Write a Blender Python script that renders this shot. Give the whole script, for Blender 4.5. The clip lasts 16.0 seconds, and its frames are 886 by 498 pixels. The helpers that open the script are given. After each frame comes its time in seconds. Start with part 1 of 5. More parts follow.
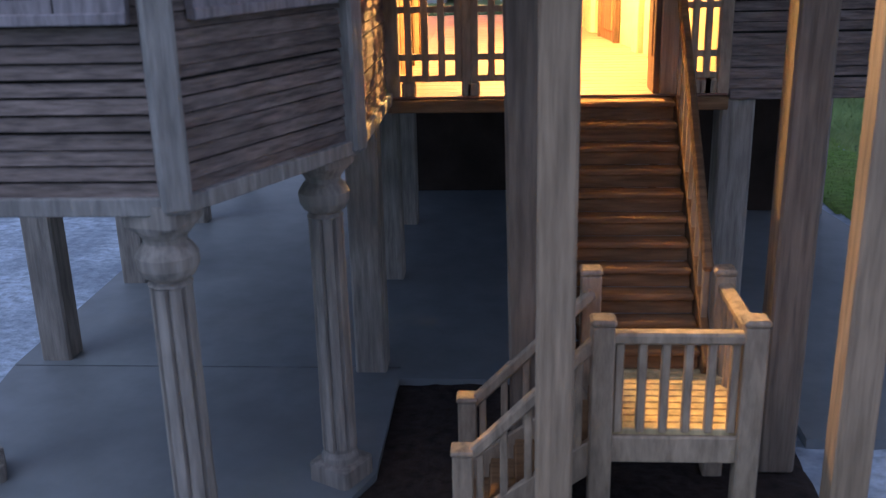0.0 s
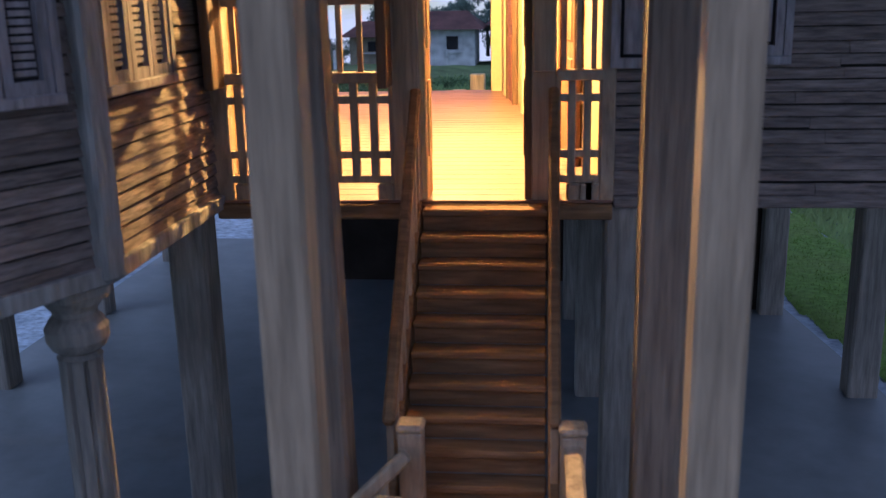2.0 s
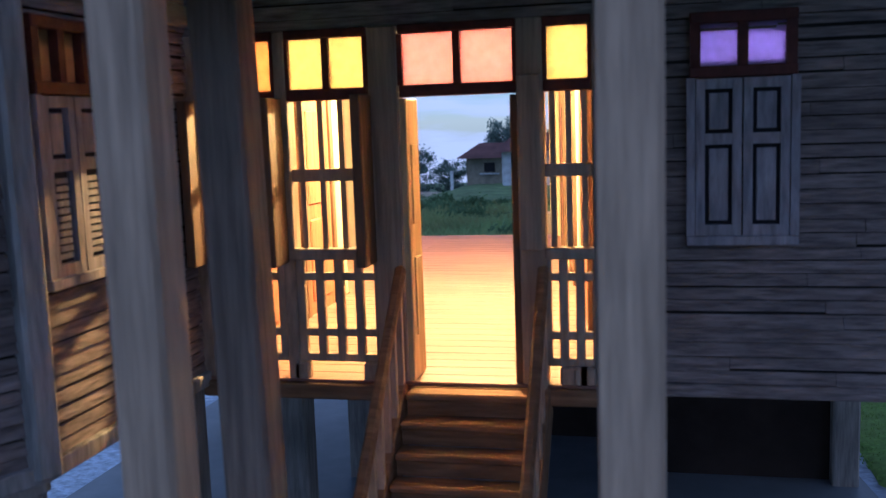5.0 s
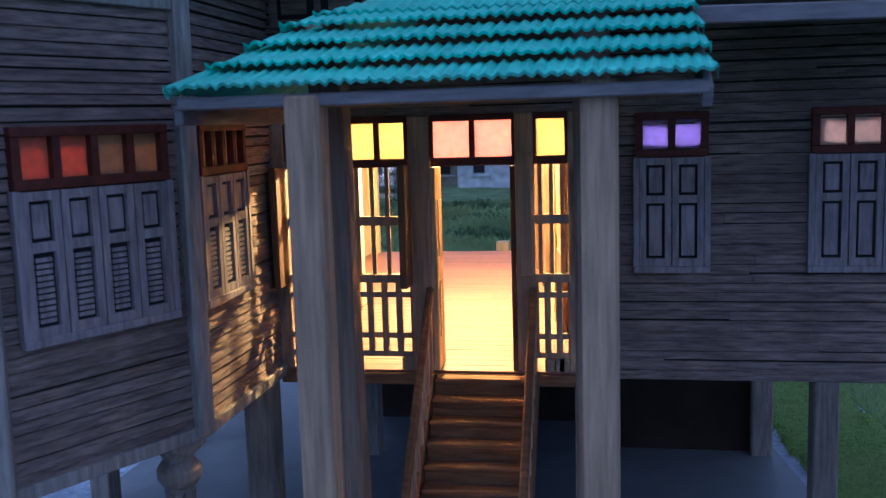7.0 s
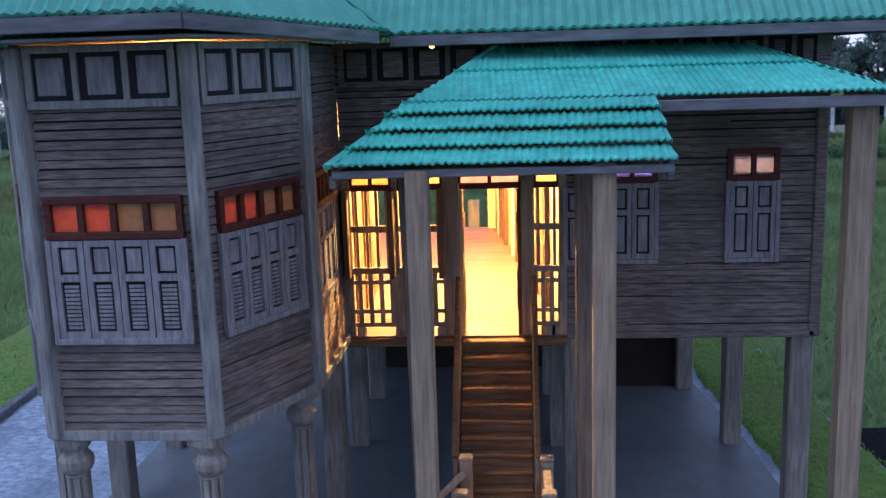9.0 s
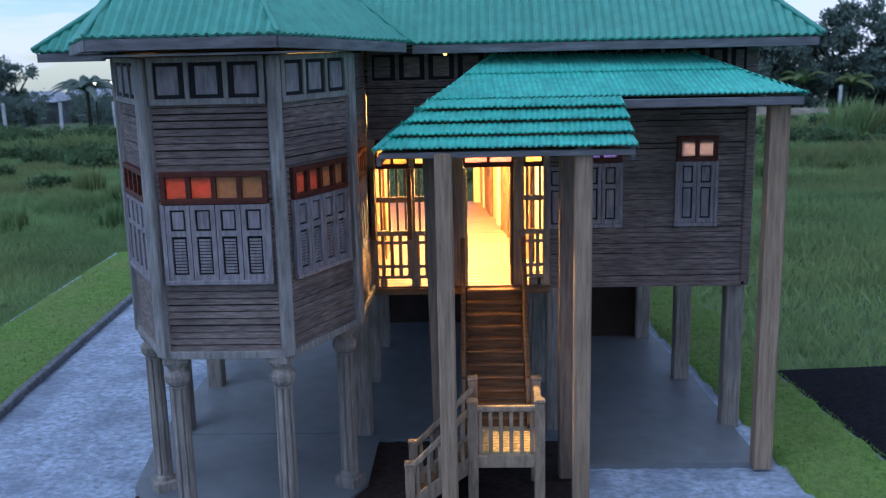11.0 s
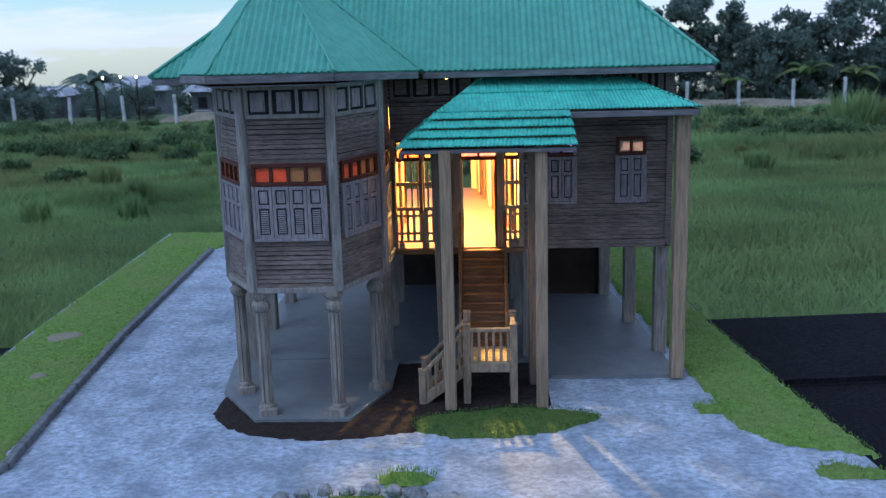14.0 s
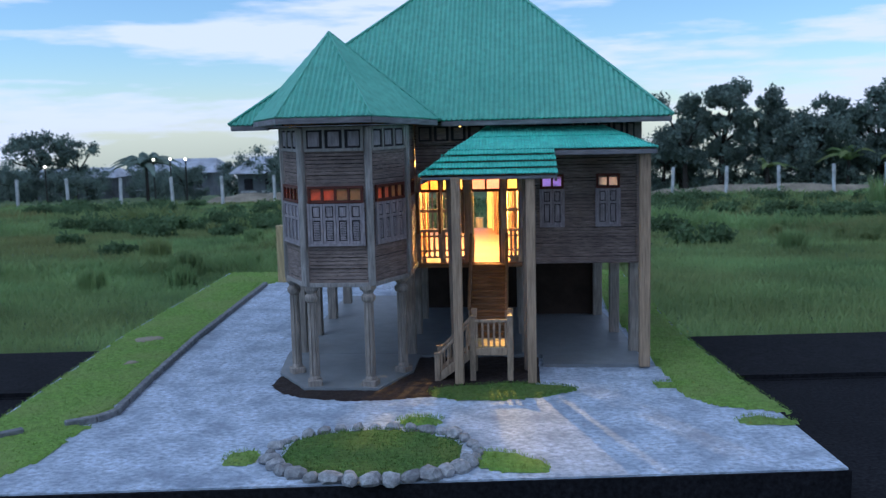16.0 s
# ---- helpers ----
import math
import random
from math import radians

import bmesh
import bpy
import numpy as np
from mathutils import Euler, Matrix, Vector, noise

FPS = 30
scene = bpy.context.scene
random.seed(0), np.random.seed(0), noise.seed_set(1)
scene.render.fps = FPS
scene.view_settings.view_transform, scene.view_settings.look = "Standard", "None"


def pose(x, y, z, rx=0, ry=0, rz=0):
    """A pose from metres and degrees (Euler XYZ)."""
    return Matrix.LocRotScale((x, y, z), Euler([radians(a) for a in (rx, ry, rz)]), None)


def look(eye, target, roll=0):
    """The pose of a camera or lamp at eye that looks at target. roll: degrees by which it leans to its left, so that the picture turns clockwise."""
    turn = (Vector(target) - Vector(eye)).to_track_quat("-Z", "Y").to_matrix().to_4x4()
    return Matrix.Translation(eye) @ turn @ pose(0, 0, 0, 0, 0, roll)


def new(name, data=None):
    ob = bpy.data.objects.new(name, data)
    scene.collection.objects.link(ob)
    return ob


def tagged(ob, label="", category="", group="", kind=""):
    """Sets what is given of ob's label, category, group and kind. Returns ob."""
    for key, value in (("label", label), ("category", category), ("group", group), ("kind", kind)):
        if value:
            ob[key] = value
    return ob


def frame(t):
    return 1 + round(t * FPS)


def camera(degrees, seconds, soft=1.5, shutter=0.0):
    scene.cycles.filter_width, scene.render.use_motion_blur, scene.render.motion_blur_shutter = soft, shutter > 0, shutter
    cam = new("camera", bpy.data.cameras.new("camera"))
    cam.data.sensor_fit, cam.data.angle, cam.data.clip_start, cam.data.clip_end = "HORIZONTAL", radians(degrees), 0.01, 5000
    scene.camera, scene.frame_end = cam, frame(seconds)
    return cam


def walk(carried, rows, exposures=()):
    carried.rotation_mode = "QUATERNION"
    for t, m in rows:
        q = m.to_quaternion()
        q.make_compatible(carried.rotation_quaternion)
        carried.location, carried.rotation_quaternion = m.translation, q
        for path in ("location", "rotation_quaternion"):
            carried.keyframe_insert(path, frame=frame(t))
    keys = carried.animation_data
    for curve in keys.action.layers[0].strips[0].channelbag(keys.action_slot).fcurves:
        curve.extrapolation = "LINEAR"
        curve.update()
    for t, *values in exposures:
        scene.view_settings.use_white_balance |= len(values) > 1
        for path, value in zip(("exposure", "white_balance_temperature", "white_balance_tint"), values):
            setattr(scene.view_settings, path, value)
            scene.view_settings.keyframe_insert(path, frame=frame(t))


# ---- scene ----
cam = camera(49.6, 16.0, soft=1.2)
PATH = [
    (0, (-0.011, -0.295, 0.231), (-0.149, 1.599, -0.397), -1.4),
    (0.5, (0.007, -0.277, 0.232), (-0.148, 1.617, -0.389), -1.0),
    (1, (0.037, -0.261, 0.223), (-0.14, 1.642, -0.365), -1.1),
    (1.5, (0.05, -0.231, 0.238), (-0.125, 1.675, -0.341), -0.6),
    (2, (0.066, -0.212, 0.236), (-0.134, 1.711, -0.273), -1.2),
    (2.5, (0.071, -0.183, 0.243), (-0.112, 1.766, -0.167), -1.5),
    (3, (0.084, -0.173, 0.249), (-0.13, 1.8, -0.058), -1.0),
    (5.5, (0.117, -0.185, 0.26), (-0.346, 1.743, -0.002), -1.9),
    (6, (0.121, -0.225, 0.266), (-0.349, 1.7, -0.001), -1.7),
    (6.5, (0.127, -0.273, 0.271), (-0.3, 1.664, 0.012), -1.5),
    (7, (0.113, -0.327, 0.289), (-0.233, 1.626, 0.027), -1.7),
    (7.5, (0.103, -0.375, 0.298), (-0.165, 1.587, 0.022), -2.0),
    (8, (0.095, -0.431, 0.31), (-0.123, 1.534, 0.006), -2.1),
    (8.5, (0.073, -0.478, 0.328), (-0.099, 1.488, 0.005), -2.1),
    (9, (0.062, -0.524, 0.359), (-0.099, 1.432, -0.024), -1.8),
    (9.5, (0.044, -0.569, 0.355), (-0.086, 1.382, -0.064), -1.8),
    (12, (0.026, -0.794, 0.395), (-0.048, 1.158, -0.034), -1.2),
    (12.5, (0.018, -0.837, 0.389), (-0.063, 1.11, -0.063), -1.1),
    (13, (0.015, -0.863, 0.388), (-0.049, 1.08, -0.079), -1.4),
    (13.5, (0.032, -0.924, 0.393), (-0.042, 1.021, -0.066), -1.7),
    (14, (0.05, -1.024, 0.423), (-0.044, 0.925, -0.016), -1.6),
    (14.5, (0.065, -1.153, 0.435), (-0.079, 0.799, 0.025), -2.0),
    (15, (0.077, -1.246, 0.448), (-0.104, 0.707, 0.057), -2.0),
    (15.5, (0.094, -1.298, 0.395), (-0.087, 0.662, 0.043), -1.4),
    (16, (0.104, -1.334, 0.38), (-0.071, 0.64, 0.113), -1.4),
]
EXPOSURES = [
    (0, 0.08, 5350, 14), (2, -0.15, 4950, 14), (3.2, -0.25, 4500, 14), (6, -0.28, 4430, 15), (8, 0.08, 4700, 18), (9.5, 0.22, 5150, 14), (12, 0.16, 5050, 7), (14, 0.2, 5150, 6), (16, 0.1, 5200, 5),
]
cam.data.dof.use_dof = True
cam.data.dof.focus_distance = 0.72
cam.data.dof.aperture_fstop = 29
walk(cam, [(t, look(eye, target, roll)) for t, eye, target, roll in PATH], EXPOSURES)

# ---------------------------------------------------------------- world and light
world = bpy.data.worlds.new("dusk_sky")
world.use_nodes = True
scene.world = world


def build_sky():
    nt = world.node_tree
    nt.nodes.clear()
    out = nt.nodes.new("ShaderNodeOutputWorld")
    bg = nt.nodes.new("ShaderNodeBackground")
    bg.inputs[1].default_value = 0.118
    sky = nt.nodes.new("ShaderNodeTexSky")
    sky.sky_type = "NISHITA"
    sky.sun_disc = False
    sky.sun_elevation = radians(30)
    sky.sun_rotation = radians(256)
    sky.air_density = 1.0
    sky.dust_density = 0.0
    sky.ozone_density = 5.0
    co = nt.nodes.new("ShaderNodeTexCoord")
    mp = nt.nodes.new("ShaderNodeMapping")
    mp.inputs["Scale"].default_value = (1.1, 1.1, 8.0)
    nz = nt.nodes.new("ShaderNodeTexNoise")
    nz.inputs["Scale"].default_value = 3.2
    nz.inputs["Detail"].default_value = 7
    nz.inputs["Roughness"].default_value = 0.55
    ramp = nt.nodes.new("ShaderNodeValToRGB")
    ramp.color_ramp.elements[0].position = 0.47
    ramp.color_ramp.elements[1].position = 0.57
    ramp.color_ramp.elements[0].color = (0.1, 0.1, 0.1, 1)
    ramp.color_ramp.elements[1].color = (0.95, 0.95, 0.95, 1)
    mix = nt.nodes.new("ShaderNodeMixRGB")
    mix.inputs[2].default_value = (6.9, 6.6, 7.3, 1)
    nt.links.new(co.outputs["Generated"], mp.inputs["Vector"])
    nt.links.new(mp.outputs[0], nz.inputs["Vector"])
    nt.links.new(nz.outputs[0], ramp.inputs[0])
    nt.links.new(ramp.outputs[0], mix.inputs[0])
    nt.links.new(sky.outputs[0], mix.inputs[1])
    nt.links.new(mix.outputs[0], bg.inputs[0])
    nt.links.new(bg.outputs[0], out.inputs[0])


build_sky()

sun_data = bpy.data.lights.new("sun", "SUN")
sun_data.energy = 0.8
sun_data.angle = radians(32)
sun_data.color = (0.82, 0.9, 1.0)
sun = new("sun", sun_data)
sun.matrix_world = look((-2.6, -2.4, 5.5), (0, 0, 0))


def bulb(name, at, watts, radius=0.4, colour=(1.0, 0.53, 0.12)):
    d = bpy.data.lights.new(name, "POINT")
    d.energy = watts
    d.shadow_soft_size = radius / 100
    d.color = colour
    o = new(name, d)
    o.location = Vector(at) / 100
    return o


bulb("hall_lamp", (3.4, 38, 33.0), 4.0, 0.3)
bulb("hall_lamp", (0.4, 32.5, 30.2), 10.0, 0.3)
bulb("hall_lamp", (2, 50, 33), 0.4, 0.5)
bulb("room_lamp", (17, 30, 33), 1.0, 0.5, (1.0, 0.85, 0.75))
bulb("tower_lamp", (-16, 10, 35.6), 0.7, 0.5)


# ---------------------------------------------------------------- materials
def material(name, colour, rough=0.8, metal=0.0, grain=(30, 30, 30), dark=0.55, light=1.25, size=100.0,
             stain=6.0, stain_amount=0.35, stain_colour=None, bump=0.25, per_object=0.0, spec=0.3, thin=0.0):
    """A rough procedural surface: fine grain and large stains on the true colour; sizes in centimetres of the model."""
    m = bpy.data.materials.new(name)
    m.use_nodes = True
    nt = m.node_tree
    b = nt.nodes["Principled BSDF"]
    geo = nt.nodes.new("ShaderNodeNewGeometry")
    mp = nt.nodes.new("ShaderNodeMapping")
    mp.inputs["Scale"].default_value = [g for g in grain]
    nz = nt.nodes.new("ShaderNodeTexNoise")
    nz.inputs["Scale"].default_value = size / 100
    nz.inputs["Detail"].default_value = 5
    nz.inputs["Roughness"].default_value = 0.6
    nt.links.new(geo.outputs["Position"], mp.inputs["Vector"])
    nt.links.new(mp.outputs[0], nz.inputs["Vector"])
    ramp = nt.nodes.new("ShaderNodeValToRGB")
    ramp.color_ramp.elements[0].position = 0.3
    ramp.color_ramp.elements[1].position = 0.7
    ramp.color_ramp.elements[0].color = [c * dark for c in colour] + [1]
    ramp.color_ramp.elements[1].color = [min(c * light, 0.9) for c in colour] + [1]
    nt.links.new(nz.outputs[0], ramp.inputs[0])
    n2 = nt.nodes.new("ShaderNodeTexNoise")
    n2.inputs["Scale"].default_value = stain
    n2.inputs["Detail"].default_value = 4
    nt.links.new(geo.outputs["Position"], n2.inputs["Vector"])
    r2 = nt.nodes.new("ShaderNodeValToRGB")
    r2.color_ramp.elements[0].position = 0.4
    r2.color_ramp.elements[1].position = 0.68
    r2.color_ramp.elements[1].color = (stain_amount, stain_amount, stain_amount, 1)
    nt.links.new(n2.outputs[0], r2.inputs[0])
    mix = nt.nodes.new("ShaderNodeMixRGB")
    sc = stain_colour or [c * 0.45 for c in colour]
    mix.inputs[2].default_value = (*sc, 1)
    nt.links.new(r2.outputs[0], mix.inputs[0])
    nt.links.new(ramp.outputs[0], mix.inputs[1])
    last = mix.outputs[0]
    if per_object:
        oi = nt.nodes.new("ShaderNodeObjectInfo")
        hs = nt.nodes.new("ShaderNodeHueSaturation")
        ma = nt.nodes.new("ShaderNodeMath")
        ma.operation = "MULTIPLY_ADD"
        ma.inputs[1].default_value = 2 * per_object
        ma.inputs[2].default_value = 1 - per_object
        nt.links.new(oi.outputs["Random"], ma.inputs[0])
        nt.links.new(ma.outputs[0], hs.inputs["Value"])
        nt.links.new(last, hs.inputs["Color"])
        last = hs.outputs[0]
    nt.links.new(last, b.inputs["Base Color"])
    b.inputs["Roughness"].default_value = rough
    b.inputs["Metallic"].default_value = metal
    b.inputs["Specular IOR Level"].default_value = spec
    if bump:
        bp = nt.nodes.new("ShaderNodeBump")
        bp.inputs["Strength"].default_value = bump
        bp.inputs["Distance"].default_value = 0.002
        nt.links.new(nz.outputs[0], bp.inputs["Height"])
        nt.links.new(bp.outputs[0], b.inputs["Normal"])
    if thin:
        tl = nt.nodes.new("ShaderNodeBsdfTranslucent")
        ms = nt.nodes.new("ShaderNodeMixShader")
        ms.inputs[0].default_value = thin
        nt.links.new(last, tl.inputs[0])
        nt.links.new(b.outputs[0], ms.inputs[1])
        nt.links.new(tl.outputs[0], ms.inputs[2])
        nt.links.new(ms.outputs[0], nt.nodes["Material Output"].inputs[0])
    return m


SIDING = material("weathered_siding", (0.222, 0.172, 0.15), 0.85, grain=(18, 18, 160), size=400, dark=0.42, light=1.45, stain=22, stain_amount=0.6,
                  per_object=0.14, bump=0.5)
JOINT = material("dark_siding_joint", (0.035, 0.03, 0.026), 0.9, bump=0.0)
TRIM = material("pale_grey_trim", (0.33, 0.30, 0.275), 0.75, grain=(120, 120, 14), size=300, stain=20, stain_amount=0.45, bump=0.4)
SHUTTER = material("lilac_grey_shutter", (0.31, 0.27, 0.28), 0.75, grain=(120, 120, 20), size=300, stain=22, stain_amount=0.4, bump=0.3)
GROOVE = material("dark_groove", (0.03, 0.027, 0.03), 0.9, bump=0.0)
REDWOOD = material("red_brown_frame", (0.10, 0.026, 0.016), 0.6, grain=(60, 60, 60), size=300, bump=0.2)
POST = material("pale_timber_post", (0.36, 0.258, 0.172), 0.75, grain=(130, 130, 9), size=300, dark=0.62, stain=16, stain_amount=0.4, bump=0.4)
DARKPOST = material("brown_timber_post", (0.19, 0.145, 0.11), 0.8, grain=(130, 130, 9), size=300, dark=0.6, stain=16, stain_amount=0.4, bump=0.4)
COLUMN = material("grey_limed_column", (0.33, 0.285, 0.245), 0.8, grain=(120, 120, 12), size=300, stain=24, stain_amount=0.5, bump=0.4)
STAIRWOOD = material("orange_brown_stair_wood", (0.225, 0.13, 0.068), 0.85, spec=0.12, grain=(12, 120, 120), size=300, stain=18, stain_amount=0.5, bump=0.4, per_object=0.1)
RAILWOOD = material("greyed_rail_wood", (0.36, 0.27, 0.19), 0.7, grain=(90, 90, 20), size=300, stain=24, stain_amount=0.4, bump=0.3)
FLOORWOOD = material("honey_floorboard", (0.25, 0.135, 0.1), 0.45, grain=(10, 120, 100), size=250, dark=0.7, stain=10, stain_amount=0.25, per_object=0.12, bump=0.25)
HALLWALL = material("cream_hall_wall", (0.52, 0.43, 0.27), 0.7, grain=(50, 50, 50), size=200, dark=0.9, light=1.08, stain=10, stain_amount=0.15, bump=0.15)
DOORWOOD = material("dark_door_wood", (0.13, 0.075, 0.04), 0.6, grain=(110, 110, 10), size=300, stain=18, stain_amount=0.4, bump=0.3)
BROWNWOOD = material("reddish_door_wood", (0.30, 0.12, 0.045), 0.55, grain=(110, 110, 10), size=300, stain=18, stain_amount=0.3, bump=0.3)
ROOF = material("teal_painted_sheet", (0.14, 0.41, 0.305), 0.5, grain=(40, 40, 40), size=200, dark=0.82, light=1.15, stain=9, stain_amount=0.3, bump=0.12,
                stain_colour=(0.055, 0.25, 0.18), spec=0.5)
TILE = material("bright_teal_tile", (0.17, 0.62, 0.48), 0.4, grain=(50, 50, 50), size=250, dark=0.75, light=1.2, stain=16, stain_amount=0.35,
                stain_colour=(0.02, 0.16, 0.13), bump=0.15, spec=0.4)
FASCIA = material("grey_fascia", (0.20, 0.19, 0.20), 0.7, grain=(20, 20, 120), size=200, stain=16, stain_amount=0.4, bump=0.3)
CONCRETE = material("smooth_concrete", (0.195, 0.205, 0.212), 0.5, grain=(30, 30, 30), size=150, dark=0.85, light=1.1, stain=7, stain_amount=0.4, bump=0.1,
                    stain_colour=(0.125, 0.13, 0.13))
GRAVEL = material("pale_sandy_gravel", (0.41, 0.46, 0.54), 0.95, grain=(80, 95, 80), size=150, dark=0.62, light=1.5, stain=18, stain_amount=0.7,
                  stain_colour=(0.19, 0.22, 0.27), bump=1.0)
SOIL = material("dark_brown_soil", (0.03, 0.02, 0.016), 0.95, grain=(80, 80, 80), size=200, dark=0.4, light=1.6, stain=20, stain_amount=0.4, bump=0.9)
GRASS = material("bright_model_grass", (0.215, 0.345, 0.07), 0.9, grain=(90, 90, 90), size=200, dark=0.7, light=1.35, stain=10, stain_amount=0.5,
                 stain_colour=(0.30, 0.34, 0.12), bump=0.5, thin=0.3)
DEEPGRASS = material("deep_green_model_grass", (0.115, 0.20, 0.045), 0.9, grain=(90, 90, 90), size=200, dark=0.6, light=1.4, stain=12, stain_amount=0.5,
                     stain_colour=(0.17, 0.21, 0.06), bump=0.5, thin=0.3)
STONE = material("grey_pebble", (0.33, 0.33, 0.335), 0.9, grain=(60, 60, 60), size=250, dark=0.5, light=1.4, stain=30, stain_amount=0.5, bump=0.8, per_object=0.25)
KERB = material("grey_kerb", (0.21, 0.215, 0.22), 0.9, grain=(60, 60, 60), size=200, stain=20, stain_amount=0.4, bump=0.5)
BLACK = material("black_table_cloth", (0.013, 0.013, 0.015), 0.9, grain=(60, 60, 60), size=300, dark=0.5, light=1.8, stain=12, stain_amount=0.3, bump=0.4, spec=0.06)
# near-black wood: the deep shade under the house is in the colour
INSIDE = material("shaded_underfloor_wood", (0.045, 0.03, 0.022), 0.9, bump=0.2)
STAKE = material("raw_yellow_timber", (0.55, 0.42, 0.22), 0.7, grain=(90, 90, 10), size=200, bump=0.3)
FIELD = material("field_earth", (0.105, 0.15, 0.058), 1.0, grain=(1.2, 1.2, 1.2), size=100, dark=0.5, light=1.5, stain=0.15, stain_amount=0.5,
                 stain_colour=(0.06, 0.065, 0.03), bump=0.0)
# leaf green made paler and greyer, with the distance haze in the colour
LEAF = material("hazy_tree_leaf", (0.18, 0.23, 0.19), 0.9, grain=(1, 1, 1), size=100, dark=0.5, light=1.5, bump=0.0, stain=0.4, thin=0.35)
WEED = material("field_grass_blade", (0.235, 0.335, 0.13), 0.9, grain=(0.7, 0.7, 0.7), size=100, dark=0.55, light=1.45, bump=0.0, stain=0.22, stain_amount=0.75,
                stain_colour=(0.235, 0.205, 0.08), thin=0.5)
BUSH = material("field_bush_leaf", (0.12, 0.18, 0.08), 0.9, grain=(1, 1, 1), size=100, dark=0.6, light=1.4, bump=0.0, stain=0.4, thin=0.4)
TRUNK = material("dark_trunk", (0.05, 0.042, 0.035), 0.9, grain=(3, 3, 1), size=100, bump=0.0)
CEMENT = material("whitewashed_concrete", (0.62, 0.62, 0.62), 0.85, grain=(3, 3, 3), size=100, bump=0.0)
TINROOF = material("pale_tin_roof", (0.45, 0.47, 0.52), 0.5, grain=(1, 1, 1), size=100, bump=0.0)
FARWALL = material("far_plaster", (0.16, 0.17, 0.18), 0.9, grain=(1, 1, 1), size=100, bump=0.0)
FARDARK = material("far_dark_roof", (0.10, 0.045, 0.04), 0.8, grain=(1, 1, 1), size=100, bump=0.0)
DRYEARTH = material("bare_pinkish_earth", (0.30, 0.26, 0.19), 0.95, grain=(1, 1, 1), size=100, bump=0.0)


def pane_material(name, colour, clear=0.75):
    """Tinted translucent sheet: lets lamp light through and keeps its tint."""
    m = bpy.data.materials.new(name)
    m.use_nodes = True
    nt = m.node_tree
    nt.nodes.clear()
    out = nt.nodes.new("ShaderNodeOutputMaterial")
    tr = nt.nodes.new("ShaderNodeBsdfTranslucent")
    df = nt.nodes.new("ShaderNodeBsdfPrincipled")
    mix = nt.nodes.new("ShaderNodeMixShader")
    geo = nt.nodes.new("ShaderNodeNewGeometry")
    nz = nt.nodes.new("ShaderNodeTexNoise")
    nz.inputs["Scale"].default_value = 260
    nz.inputs["Detail"].default_value = 4
    hs = nt.nodes.new("ShaderNodeHueSaturation")
    hs.inputs["Color"].default_value = (*colour, 1)
    ma = nt.nodes.new("ShaderNodeMath")
    ma.operation = "MULTIPLY_ADD"
    ma.inputs[1].default_value = 0.5
    ma.inputs[2].default_value = 0.75
    nt.links.new(geo.outputs["Position"], nz.inputs["Vector"])
    nt.links.new(nz.outputs[0], ma.inputs[0])
    nt.links.new(ma.outputs[0], hs.inputs["Value"])
    nt.links.new(hs.outputs[0], tr.inputs[0])
    nt.links.new(hs.outputs[0], df.inputs["Base Color"])
    df.inputs["Roughness"].default_value = 0.3
    mix.inputs[0].default_value = clear
    nt.links.new(df.outputs[0], mix.inputs[1])
    nt.links.new(tr.outputs[0], mix.inputs[2])
    nt.links.new(mix.outputs[0], out.inputs[0])
    return m


YELLOW = pane_material("yellow_pane", (0.96, 0.92, 0.6))
PINK = pane_material("pink_pane", (0.95, 0.6, 0.78))
AMBER = pane_material("amber_pane", (0.95, 0.66, 0.3), 0.7)
ORANGE = pane_material("orange_pane", (0.8, 0.27, 0.15), 0.6)
TAN = pane_material("tan_pane", (0.55, 0.34, 0.16), 0.45)
PURPLE = pane_material("purple_pane", (0.66, 0.52, 0.9))
PEACH = pane_material("peach_pane", (0.85, 0.66, 0.55), 0.7)


# ---------------------------------------------------------------- building helpers (centimetres in, metres out)
def thing(name, at=(0, 0, 0), label="", category="", group="", kind=""):
    o = new(name)
    o.empty_display_size = 0.01
    o.location = Vector(at) / 100
    return tagged(o, label, category, group, kind)


def mesh_of(name, bm, mat, scale=0.01, smooth=False):
    me = bpy.data.meshes.new(name)
    for v in bm.verts:
        v.co *= scale
    bmesh.ops.recalc_face_normals(bm, faces=bm.faces)
    bm.to_mesh(me)
    bm.free()
    if smooth:
        for p in me.polygons:
            p.use_smooth = True
    me.materials.append(mat)
    return me


def origin_of(o):
    p = Vector()
    while o is not None:
        p += o.location
        o = o.parent
    return p


def part(name, bm, mat, parent=None, label="", smooth=False, kind="", category="", scale=0.01):
    o = new(name, mesh_of(name, bm, mat, scale, smooth))
    if parent is not None:
        o.parent = parent
        o.location = -origin_of(parent)
    return tagged(o, label, category, "", kind)


def add_box(bm, lo, hi, bevel=0.0):
    m = Matrix.Translation([(lo[i] + hi[i]) / 2 for i in range(3)]) @ Matrix.Diagonal([hi[i] - lo[i] for i in range(3)] + [1])
    g = bmesh.ops.create_cube(bm, size=1, matrix=m)
    if bevel:
        es = list({e for v in g["verts"] for e in v.link_edges})
        bmesh.ops.bevel(bm, geom=es, offset=bevel, segments=1, affect="EDGES")


def box_bm(lo, hi, bevel=0.0):
    bm = bmesh.new()
    add_box(bm, lo, hi, bevel)
    return bm


